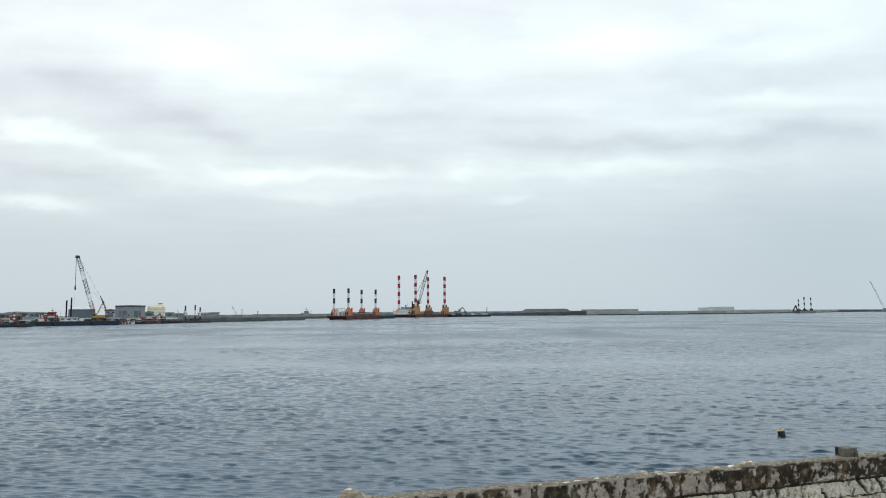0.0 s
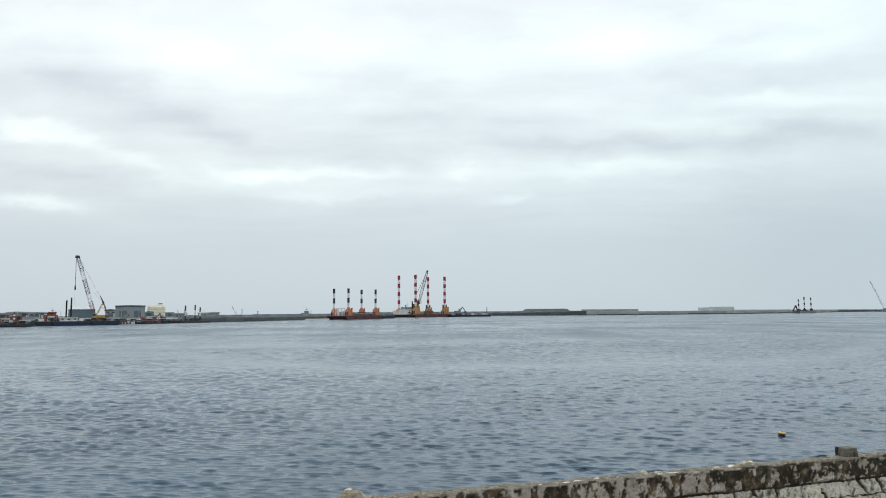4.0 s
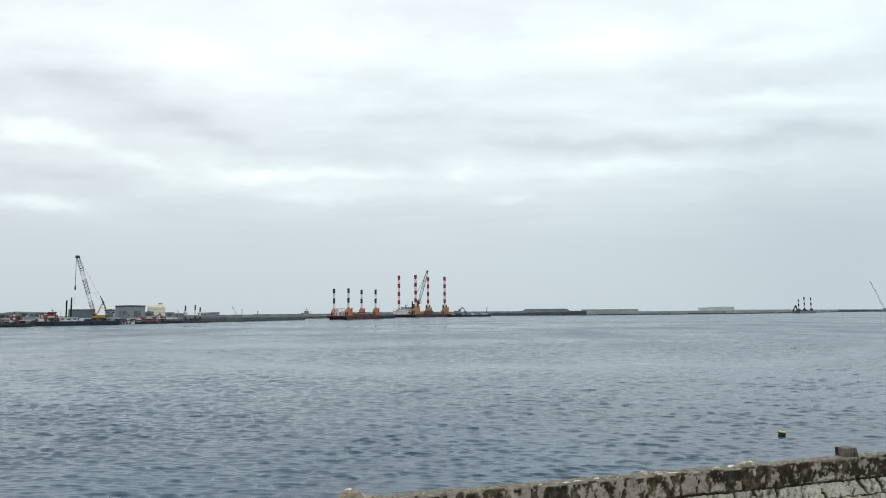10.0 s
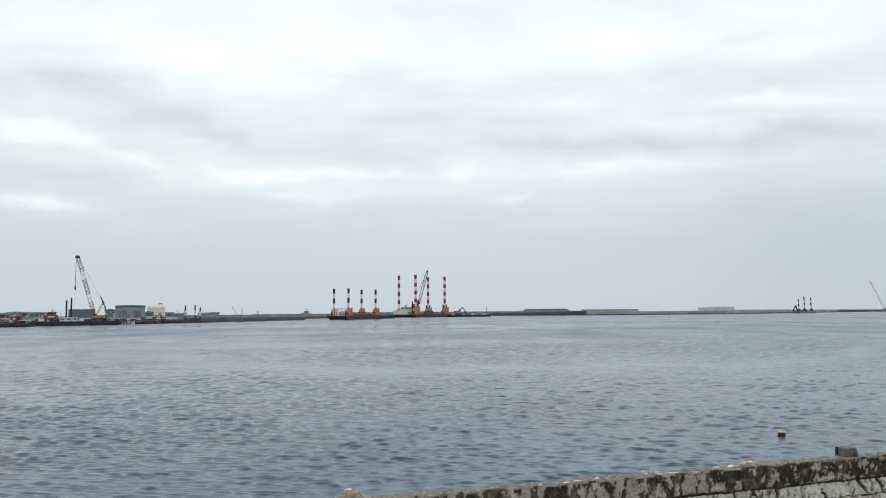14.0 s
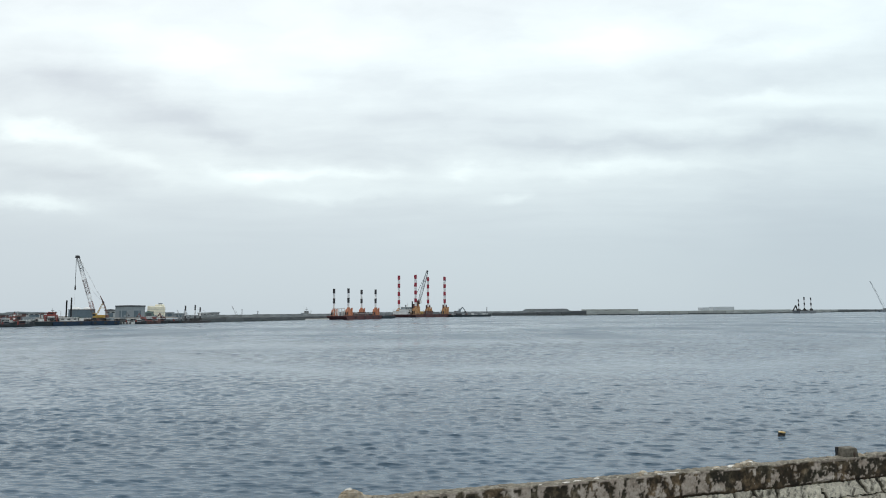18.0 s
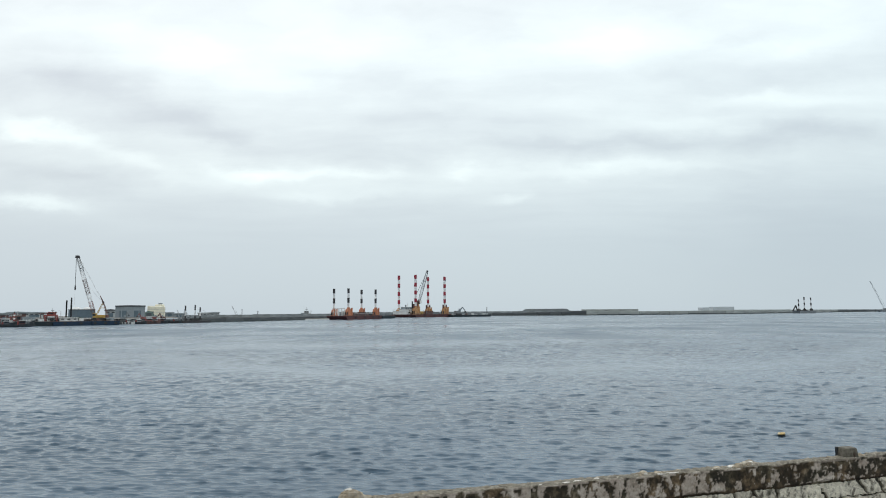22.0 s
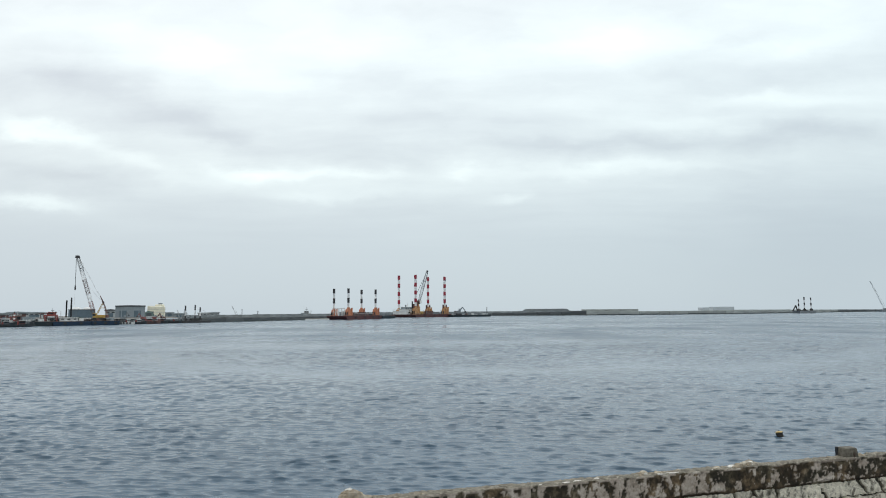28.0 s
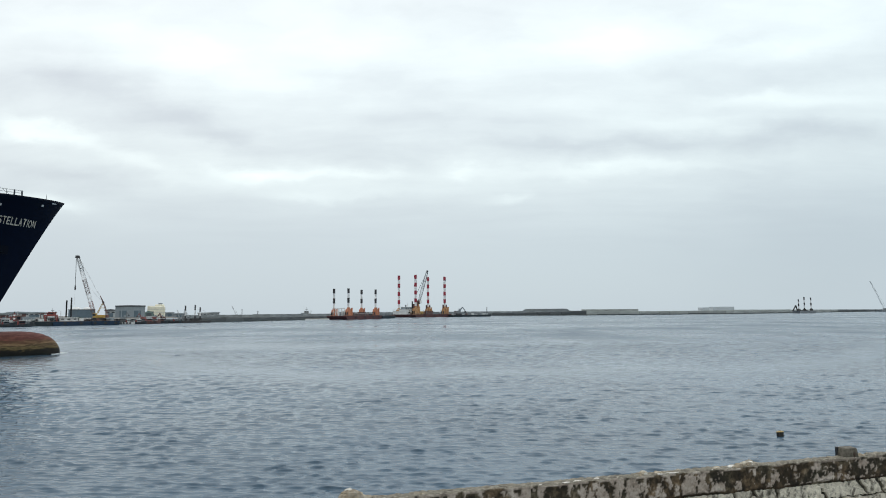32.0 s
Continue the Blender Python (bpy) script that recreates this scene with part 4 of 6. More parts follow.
right = low_barge(place(36.69, 964.92, 0, 36, 1.83), 18.5, 4, 1.5, "long dark deck barge with low grey cargo", 12)
part("post", tube(B(), (17.3, 0, 1.5), (17.3, 0, 7.2), 0.3, 0.25, 8), "dark_steel", right, "dark upright mooring post")


for x, h in ((-15.5, 2.6), (-13.0, 3.0), (-8.5, 2.2), (-5.0, 2.8), (-1.5, 2.0), (3.0, 2.6), (7.5, 2.2), (11.0, 3.0), (13.5, 2.4)):
    part("stanchion", tube(B(), (x, -1.5, 1.5), (x, -1.5, 1.5 + h), 0.12, 0.1, 6), "steel", right)
part("hose_rail", tube(B(), (-15.5, -1.5, 3.4), (13.5, -1.5, 3.4), 0.09, 0.09, 5), "pale", right)


def excavator(m, label, paint="steel", bent=1.0):
    """A tracked excavator; bent tells how far its arm is folded."""
    ob = thing("excavator", m, label, "excavator")
    for y in (-1.2, 1.2):
        part("track", box(B(), -2.0, 2.0, y - 0.35, y + 0.35, 0, 0.8, 0.1, 0.25), "dark_steel", ob)
    part("body", box(B(), -1.8, 1.4, -1.3, 1.3, 0.8, 2.3, 0.1, 0.2), paint, ob)
    part("cab", box(B(), 0.4, 1.6, -1.3, -0.2, 2.3, 3.5, 0.1), "shed_grey", ob)
    knee = Vector((2.2 + 1.2 * bent, 0.3, 5.8 - 1.5 * bent))
    tip = knee + Vector((1.0 + 0.9 * bent, 0, -1.5 - 0.8 * bent))
    part("boom", tube(B(), (1.2, 0.3, 1.8), knee, 0.35, 0.3, 6), paint, ob)
    part("arm", tube(B(), knee, tip, 0.28, 0.22, 6), paint, ob)
    part("ram", tube(B(), (1.5, 0.3, 2.4), knee + Vector((-0.6, 0, -0.3)), 0.12, 0.1, 6), "dark_steel", ob)
    part("bucket", box(B(), tip.x - 0.5, tip.x + 0.4, -0.2, 0.8, tip.z - 0.8, tip.z, 0.1), "dark_steel", ob)
    return ob


excavator(place(19.62, 946.99, 1.5, 30, 1.83) @ Matrix.Scale(1.35, 4), "grey excavator on the deck barge with its arm out")
for x, y, turn, paint, bent, label in (
        (-201.6, 459.9, 170, "hazed_red", 0.7, "dull red excavator parked on the quay edge"),
        (-198.6, 470.9, 20, "hazed_red", 1.0, "dull red excavator with its arm out on the quay"),
        (-196.4, 479.4, 160, "brown", 0.4, "rust brown excavator with a raised arm on the quay"),
        (-207.2, 443.6, 15, "steel", 0.2, "grey excavator with a raised arm on the quay")):
    excavator(pose(x, y, 2.56, 0, 0, turn) @ Matrix.Scale(0.9, 4), label, paint, bent)


def far_crane(m, foot, head, w, label, base):
    """A distant lattice boom crane on a deck or on land."""
    ob = thing("lattice_crane", m, label, "crane")
    if base:
        part("pontoon", barge_hull(B(), base[0], base[1], base[2], 2), "steel", ob)
    z = base[2] if base else 0
    part("machine_house", box(B(), -w * 1.6, w * 1.6, -w * 1.5, w * 1.5, z, z + w * 2.2, 0, w * 0.2), "steel", ob)
    p, q = Vector((foot[0], 0, foot[1])), Vector((head[0], 0, head[1]))
    # boom and jib are paler than the steel, with distance haze put into the colour
    part("boom", lattice(B(), p, q, w, w * 0.6, 14, w * 0.06), "pale", ob)
    part("jib", lattice(B(), q, q + Vector((-w * 1.0, 0, w * 0.6)), w * 0.5, w * 0.3, 2, w * 0.06), "pale", ob)
    part("stay", tube(B(), (w * 1.6, 0, z + w * 3), q, w * 0.05, w * 0.05, 4), "dark_steel", ob)
    part("gantry", tube(B(), (w * 1.2, 0, z + w * 2), (w * 1.6, 0, z + w * 3), w * 0.12, w * 0.12, 5), "dark_steel", ob)
    return ob


far_crane(place(1187.53, 1843.76, 0, 0, 1.25), (-1, 6), (-27, 64.60), 1.8, "distant grey lattice boom crane on a dark pontoon", (13, 7, 3.6))
far_crane(place(-184.95, 611.76, YARD, 0, 1.77), (0, 0.6), (-2.1, 7.13 - YARD), 0.42, "small grey lattice crane on the quay", None)
far_crane(place(-190.3, 494.0, 1.62, 0, 1.7), (0, 0.5), (-0.9, 3.6), 0.34, "small grey derrick crane standing on the quay", None)
far_crane(place(-186.5, 502.0, 1.66, 0, 1.7), (0, 0.5), (-1.3, 3.2), 0.34, "small grey derrick crane with a slanted boom on the quay", None)
for at, top in ((place(-183.46, 623.81, 2.4, 0, 1.78), 5.42), (place(-176.46, 651.10, 2.4, 0, 1.80), 4.51)):
    ob = thing("light_mast", at, "slim grey light mast on the breakwater", "mast", "masts on the breakwater")
    part("pole", tube(B(), (0, 0, 0), (0, 0, top - 2.4), 0.2, 0.14, 6), "steel", ob)
    part("lamp_head", box(B(), -0.4, 0.4, -0.2, 0.2, top - 2.4, top - 2.15), "steel", ob)


def pipe_stack(m, mat, label, n=4, long=7.0):
    """Steel pipes stacked between two chocks, each row one pipe shorter."""
    ob = thing("pipe_stack", m, label, "pipes")
    r = 0.42
    for row in range(3):
        for i in range(n - row):
            y, z = (i - (n - row - 1) / 2) * 2 * r, 0.15 + r + row * 1.74 * r
            part("pipe", tube(B(), (-long / 2, y, z), (long / 2, y, z), r * 0.97, None, 10), mat, ob)
    for x in (-long * 0.3, long * 0.3):
        part("chock", box(B(), x - 0.15, x + 0.15, -n * r - 0.1, n * r + 0.1, 0, 0.15), "timber", ob)
    return ob


def container(m, mat, label):
    """A ribbed steel container with corner posts and door bars."""
    ob = thing("container", m, label, "container")
    part("box", box(B(), -3.0, 3.0, -1.2, 1.2, 0.12, 2.5), mat, ob)
    for i in range(9):
        x = -2.6 + 5.2 * i / 8
        part("rib", box(B(), x - 0.12, x + 0.12, -1.27, -1.2, 0.3, 2.3), mat, ob)
    for x in (-2.95, 2.95):
        part("corner_post", box(B(), x - 0.1, x + 0.1, -1.3, -1.1, 0, 2.6), mat, ob)
    return ob


def lamp_pole(m, high, label):
    ob = thing("lamp_pole", m, label, "lamp", "lamp poles on the quay")
    part("pole", tube(B(), (0, 0, 0), (0, 0, high), 0.13, 0.08, 6), "steel", ob)
    part("arm", tube(B(), (0, 0, high), (1.1, 0, high + 0.25), 0.06, 0.05, 5), "steel", ob)
    part("lamp_head", box(B(), 0.9, 1.6, -0.15, 0.15, high + 0.18, high + 0.34), "pale", ob)
    return ob


# stores along the quay edge, behind the boats
pipe_stack(pose(-242.6, 386.0, 2.9, 0, 0, 60), "brown", "stack of rusty brown steel pipes on the quay")
pipe_stack(pose(-232.0, 405.5, 2.6, 0, 0, 62), "steel", "stack of grey steel pipes on the quay", 3)
container(pose(-251.0, 377.5, 3.0, 0, 0, 70), "shed_blue", "slate blue ribbed container on the quay")
container(pose(-237.8, 393.0, 2.8, 0, 0, 58), "shed_grey", "grey ribbed container on the quay")
container(pose(-224.5, 418.5, 2.45, 0, 0, 62), "green", "faded green ribbed container on the quay")
container(pose(-215.5, 436.0, 2.45, 0, 0, 66), "shed_grey", "grey ribbed container on the quay")
container(pose(-203.6, 476.0, 2.66, 0, 0, 74), "pale", "pale grey ribbed container on the quay")
for x, y, h in ((-249.0, 372.0, 6.2), (-240.5, 389.5, 5.6), (-229.0, 410.0, 6.0), (-212.0, 444.0, 5.4), (-204.0, 468.0, 5.8), (-184.5, 530.0, 6.2)):
    lamp_pole(pose(x, y, 2.5, 0, 0, 190), h, "thin grey lamp pole on the quay edge")


def pontoon(m):
    ob = thing("pontoon", m, "small white topped mooring pontoon by the breakwater", "pontoon", "mooring pontoons")
    part("float", box(B(), -1.7, 1.7, -0.9, 0.9, -0.2, 0.7, 0.05, 0.1), "white", ob)
    part("deck", box(B(), -1.6, 1.6, -0.8, 0.8, 0.7, 0.82), "timber", ob)
    part("bollard", tube(B(), (1.2, 0, 0.82), (1.2, 0, 1.15), 0.12, 0.14, 8), "dark_steel", ob)
    return ob


first = pontoon(place(-123.48, 627.27, 0, 50, 1.71))
for x, y in ((-121.03, 633.36), (-118.44, 641.98), (-115.21, 647.60), (-112.41, 656.16)):
    copy_thing(first, pose(x, y, 0, 0, 0, 52))


# ---- the sea wall before the camera ----
def wall_material():
    """Weathered dark concrete with remains of pale plaster; the mask is cut into the mesh."""
    mat = bpy.data.materials.new("weathered_plastered_concrete")
    mat.use_nodes = True
    nt = mat.node_tree
    bsdf = nt.nodes["Principled BSDF"]
    coord = nt.nodes.new("ShaderNodeTexCoord").outputs["Object"]
    mask = nt.nodes.new("ShaderNodeAttribute")
    mask.attribute_name = "plaster"
    lichen = nt.nodes.new("ShaderNodeAttribute")
    lichen.attribute_name = "worn"
    fine = noise_node(nt, coord, 22, 7, 0.65)
    mid = noise_node(nt, coord, 5, 6, 0.6, 0.3)
    dark = ramp(nt, mid.outputs[0], [(0.30, (0.009, 0.008, 0.005)), (0.46, (0.026, 0.022, 0.013)), (0.57, (0.085, 0.072, 0.048)), (0.68, (0.20, 0.175, 0.125))])
    broad = noise_node(nt, coord, 1.1, 3, 0.5)
    rusty = ramp(nt, broad.outputs[0], [(0.42, (1, 1, 1)), (0.6, (1.2, 1.0, 0.87))])
    dark = mix_colour(nt, 1.0, dark, rusty, "MULTIPLY")
    pale = ramp(nt, mid.outputs[0], [(0.30, (0.265, 0.22, 0.178)), (0.50, (0.40, 0.345, 0.295)), (0.70, (0.56, 0.51, 0.455))])
    col = mix_colour(nt, mask.outputs["Fac"], dark, pale)
    cap = ramp(nt, fine.outputs[0], [(0.33, (0.13, 0.118, 0.09)), (0.52, (0.21, 0.19, 0.15)), (0.70, (0.36, 0.34, 0.29))])
    col = mix_colour(nt, lichen.outputs["Fac"], col, cap)
    g = ramp(nt, fine.outputs[0], [(0.28, (0.55, 0.55, 0.55)), (0.5, (1, 1, 1)), (0.75, (1.35, 1.35, 1.35))])
    nt.links.new(mix_colour(nt, 1.0, col, g, "MULTIPLY"), bsdf.inputs["Base Color"])
    bsdf.inputs["Roughness"].default_value = 0.92
    b = nt.nodes.new("ShaderNodeBump")
    b.inputs["Strength"].default_value, b.inputs["Distance"].default_value = 0.7, 0.012
    nt.links.new(fine.outputs[0], b.inputs["Height"])
    nt.links.new(b.outputs[0], bsdf.inputs["Normal"])
    return mat


M["old_wall"] = wall_material()


def rubble_material():
    """Pale rubble stone with moss and dark run marks that slant across it."""
    mat = bpy.data.materials.new("pale_rubble_stone")
    mat.use_nodes = True
    nt = mat.node_tree
    bsdf = nt.nodes["Principled BSDF"]
    coord = nt.nodes.new("ShaderNodeTexCoord").outputs["Object"]
    fine = noise_node(nt, coord, 26, 7, 0.68)
    mid = noise_node(nt, coord, 6, 6, 0.6, 0.4)
    turn = nt.nodes.new("ShaderNodeMapping")
    turn.inputs["Rotation"].default_value = (0, radians(-28), 0)
    nt.links.new(coord, turn.inputs["Vector"])
    runs = noise_node(nt, mapping(nt, turn.outputs[0], scale=(6.5, 4.0, 4.6)), 1.0, 6, 0.62, 0.0)
    info = nt.nodes.new("ShaderNodeObjectInfo")
    stone = ramp(nt, mid.outputs[0], [(0.30, (0.36, 0.34, 0.275)), (0.48, (0.68, 0.64, 0.54)), (0.70, (0.84, 0.80, 0.69))])
    stone = mix_colour(nt, 1.0, stone, link_math(nt, "MULTIPLY_ADD", info.outputs["Random"], 0.4, 0.8), "MULTIPLY")
    moss = ramp(nt, mid.outputs[0], [(0.35, (0.018, 0.017, 0.011)), (0.65, (0.085, 0.075, 0.052))])
    sep = nt.nodes.new("ShaderNodeSeparateColor")
    nt.links.new(ramp(nt, runs.outputs[0], [(0.51, (0, 0, 0)), (0.60, (1, 1, 1))], "LINEAR"), sep.inputs[0])
    col = mix_colour(nt, link_math(nt, "MULTIPLY", sep.outputs[0], 0.8), stone, moss)
    g = ramp(nt, fine.outputs[0], [(0.28, (0.6, 0.6, 0.6)), (0.5, (1, 1, 1)), (0.75, (1.25, 1.25, 1.25))])
    nt.links.new(mix_colour(nt, 1.0, col, g, "MULTIPLY"), bsdf.inputs["Base Color"])
    bsdf.inputs["Roughness"].default_value = 0.93
    b = nt.nodes.new("ShaderNodeBump")
    b.inputs["Strength"].default_value, b.inputs["Distance"].default_value = 0.8, 0.014
    nt.links.new(fine.outputs[0], b.inputs["Height"])
    nt.links.new(b.outputs[0], bsdf.inputs["Normal"])
    return mat


M["rubble"] = rubble_material()
M["mortar"] = material("dark_mossy_mortar", (0.05, 0.046, 0.034), 0.95, 0, 0.4, 12, (0.12, 0.11, 0.09), 0.5, 4.0, 0.7, 30, 0.012)
M["chip"] = material("tan_broken_stone", (0.30, 0.25, 0.18), 0.9, 0, 0.35, 18, (0.42, 0.40, 0.35), 0.6, 8.0, 0.7, 40, 0.01, False, 0.25)
M["flake"] = material("white_mortar_flake", (0.62, 0.60, 0.56), 0.9, 0, 0.2, 25, (0.35, 0.32, 0.27), 0.4, 9.0, 0.5, 40, 0.008, False, 0.15)
M["rust_scab"] = material("rust_brown_scab", (0.075, 0.05, 0.035), 0.95, 0, 0.3, 20, (0.03, 0.025, 0.02), 0.6, 9.0, 0.6, 40, 0.008)
M["stub"] = material("dark_concrete_stub", (0.13, 0.118, 0.095), 0.9, 0, 0.35, 14, (0.05, 0.045, 0.035), 0.7, 5.0, 0.6, 30, 0.012)

WALL = pose(-0.388, 11.448, 3.0, 0, 0, 16.97)      # local x along the wall, y to the sea, z from its top


def near_noise(x, y, z, octaves=4, size=1.0):
    return noise.fractal(Vector((x / size, y / size, z / size)), 1.0, 2.1, octaves)


def make_wall():
    root = thing("wall_sea", WALL, "weathered dark concrete sea wall with peeling pale plaster", "wall", kind="structure")
    # coping: a section swept along the wall, worn and pitted
    section = [(0.05, -0.47), (0.02, -0.43)]
    section += [(0.0, -0.42 + 0.40 * i / 22) for i in range(23)]
    section += [(0.008, -0.008), (0.025, 0.0)] + [(0.025 + 0.33 * i / 12, 0.0) for i in range(1, 13)]
    section += [(0.38, -0.02), (0.385, -0.2), (0.385, -0.47)]
    back = 0.13      # the face stands back from the wall's line
    xs = np.concatenate([np.arange(-6, -2.4, 0.08), np.arange(-2.4, 10.6, 0.018), np.arange(10.6, 16, 0.08)])
    verts, plaster, worn = [], [], []
    for x in xs:
        x = float(x)
        lip = 0.022 * near_noise(x, 3.1, 0, 4, 0.55) + 0.012 * near_noise(x, 8.1, 0, 3, 0.09)
        chip = max(0.0, near_noise(x, 5.7, 2, 4, 0.30) - 0.25) * 0.06
        for k, (y, z) in enumerate(section):
            n1 = near_noise(x, y + 1.0, z * (0.75 if x > 5.4 else 0.45), 6, 0.19 if 5.0 < x < 6.4 else 0.13)
            n2 = near_noise(x + 40, y, z * 0.8, 3, 0.9)
            p = 0.0
            if y < 0.02:
                edge = -0.13 + 0.28 * n2 + 0.85 * n1 + 0.30 * near_noise(x, y, z + 7, 3, 0.05) + 0.10 * min(1.0, (-z) / 0.4 - 0.4)
                p = min(1.0, max(0.0, edge * 9))
                if x > 6.4:
                    p = min(1.0, max(0.0, (edge - 0.08) * 9))
                if x < 5.0:
                    p = min(1.0, max(0.0, (edge + 0.06 + 0.08 * min(1, (5.0 - x) / 2)) * 6))
                if z > -0.04:      # the worn arris
                    p = min(1.0, max(0.0, (near_noise(x, 9.3, 0, 4, 0.35) + 0.22) * 4)) * (0.9 if x < 6.8 else 0.5)
                out = -0.011 * p + 0.010 * near_noise(x, y, z, 3, 0.07)
                verts.append((x, back + y + out + chip * max(0, 1 + z * 14) , z + (lip if z > -0.02 else 0) + (0.03 * n2 + 0.02 * n1 if z < -0.40 else 0)))
            else:
                verts.append((x, back + y * 0.66 + 0.006 * n1, z + lip + 0.012 * n1 - chip * max(0, 1 - y * 9)))
            plaster.append(p)
            top = 1.0 if z > -0.013 and y < 0.39 else 0.0
            worn.append(min(1.0, max(0.0, top * (0.72 + 0.8 * n1))))
    n, m = len(xs), len(section)
    faces = [(i * m + j, (i + 1) * m + j, (i + 1) * m + j + 1, i * m + j + 1) for i in range(n - 1) for j in range(m - 1)]
    me = bpy.data.meshes.new("coping")
    me.from_pydata(verts, [], faces)
    for key, vals in (("plaster", plaster), ("worn", worn)):
        me.attributes.new(key, "FLOAT", "POINT").data.foreach_set("value", vals)
    me.materials.append(M["old_wall"])
    for p in me.polygons:
        p.use_smooth = True
    cop = new("coping", me)
    cop.parent = root
    # rubble masonry below, each stone with its own face
    part("mortar_core", box(B(), -6, 16, 0.085 + back, 0.40, -4.2, -0.44), "mortar", root)
    rng = random.Random(11)
    z = -0.455
    count = 0
    for row in range(4):
        h = rng.uniform(0.26, 0.36)
        x = 3.0 + rng.uniform(-0.1, 0.1)
        while x < 11.4:
            w = rng.choice([0.2, 0.36, 0.5, 0.66]) * rng.uniform(0.85, 1.15)
            lean = rng.uniform(-0.30, -0.14)
            pts = []
            corners = [(x, z - h), (x + w, z - h), (x + w + lean, z), (x + lean, z)]
            for (ax, az), (bx, bz) in zip(corners, corners[1:] + corners[:1]):
                for t in (0.03, 0.19, 0.35, 0.5, 0.65, 0.81, 0.97):
                    pts.append((ax + (bx - ax) * t + rng.uniform(-0.032, 0.032), az + (bz - az) * t + rng.uniform(-0.026, 0.026)))
            cx, cz = sum(p[0] for p in pts) / 28, sum(p[1] for p in pts) / 28
            bm = B()
            def ring(s, y):
                return [(cx + (px - cx) * s, y + rng.uniform(-0.007, 0.007), cz + (pz - cz) * s) for px, pz in pts]
            d = rng.uniform(0.0, 0.02)
            rows = quads(bm, [ring(1.0, 0.25), ring(1.0, 0.18 - d), ring(0.985, 0.172 - d), ring(0.82, 0.168 - d), ring(0.4, 0.169 - d)])
            bmesh.ops.recalc_face_normals(bm, faces=bm.faces)
            part("stone", bm, "rubble", root)
            count += 1
            x += w + rng.choice([-0.01, 0.02, 0.04, 0.08])
        z -= h + 0.025
    # loose pieces mortared on the top
    for x0, x1, high, num, seed in ((4.2, 4.7, 0.06, 9, 1), (4.7, 5.6, 0.02, 4, 2), (6.25, 7.0, 0.095, 20, 3), (5.8, 6.3, 0.03, 6, 4), (9.36, 9.56, 0.05, 4, 5),
                                    (-1.29, -0.95, 0.22, 12, 6), (-0.05, 0.12, 0.07, 3, 7), (0.6, 3.9, 0.015, 7, 8)):
        rng = random.Random(seed)
        for i in range(num):
            x, y = rng.uniform(x0, x1), rng.uniform(0.18, 0.34)
            hump = 1 - abs((x - (x0 + x1) / 2) / ((x1 - x0) / 2)) * 0.7
            rock(root, x, y, -0.015, rng.uniform(0.35, 1.0) * (0.04 + high * 0.55), high * hump * rng.uniform(0.6, 1.1) + 0.012, rng, "chip" if rng.random() < 0.85 else "flake")
    rng = random.Random(21)
    for i in range(15):
        x = rng.choice([rng.uniform(4.5, 5.4), rng.uniform(0.6, 4.0), rng.uniform(4.6, 6.2)])
        rock(root, x, rng.uniform(0.15, 0.22), -0.008, rng.uniform(0.018, 0.045), rng.uniform(0.006, 0.014), rng, "flake", 1.9)


def rock(root, x, y, z, r, h, rng, mat, long=1.25):
    """A broken stone: an irregular faceted lump."""
    bm = B()
    n = 9
    jag = [rng.uniform(0.75, 1.2) for _ in range(n)]
    rings = []
    for s, lift in ((1.0, 0.0), (1.05, 0.45), (0.72, 0.88), (0.3, 1.0)):
        rings.append([(x + long * r * s * jag[i] * math.cos(6.283 * i / n), y + r * s * jag[i] * math.sin(6.283 * i / n) * 0.8,
                       z + h * (lift + rng.uniform(-0.07, 0.07))) for i in range(n)])
    quads(bm, rings)
    bmesh.ops.recalc_face_normals(bm, faces=bm.faces)
    return part("loose_stone", bm, mat, root)


make_wall()


def make_stub():
    """A broken concrete stub, once a post, on the wall."""
    ob = thing("concrete_stub", WALL @ pose(9.155, 0.262, 0.0) @ Matrix.Scale(0.92, 4), "short dark broken concrete stub on the sea wall", "post")
    bm = B()
    rng = random.Random(3)
    outline = [(-0.19, -0.13), (0.16, -0.13), (0.19, -0.1), (0.19, 0.1), (0.15, 0.13), (-0.16, 0.13), (-0.19, 0.1)]
    rings = []
    for z, s in ((-0.03, 1.04), (0.02, 1.02), (0.10, 1.0), (0.17, 0.97), (0.195, 0.90), (0.20, 0.5)):
        rings.append([(x * s + rng.uniform(-0.006, 0.006) + (0.02 * z / 0.2 if x < 0 else -0.02 * z / 0.2), y * s + rng.uniform(-0.006, 0.006), z + rng.uniform(-0.006, 0.006)) for x, y in outline])
    quads(bm, rings)
    bmesh.ops.recalc_face_normals(bm, faces=bm.faces)
    part("stub", bm, "stub", ob)
    # thin dark strip up the left side of the stub
    part("iron_strap", box(B(), -0.205, -0.17, 0.085, 0.135, -0.01, 0.20), "dark_steel", ob, "thin black upright strip")
    rock(ob, 0.06, -0.105, 0.02, 0.055, 0.12, random.Random(9), "rust_scab", 0.8).name = "rust_scab"
    return ob


make_stub()


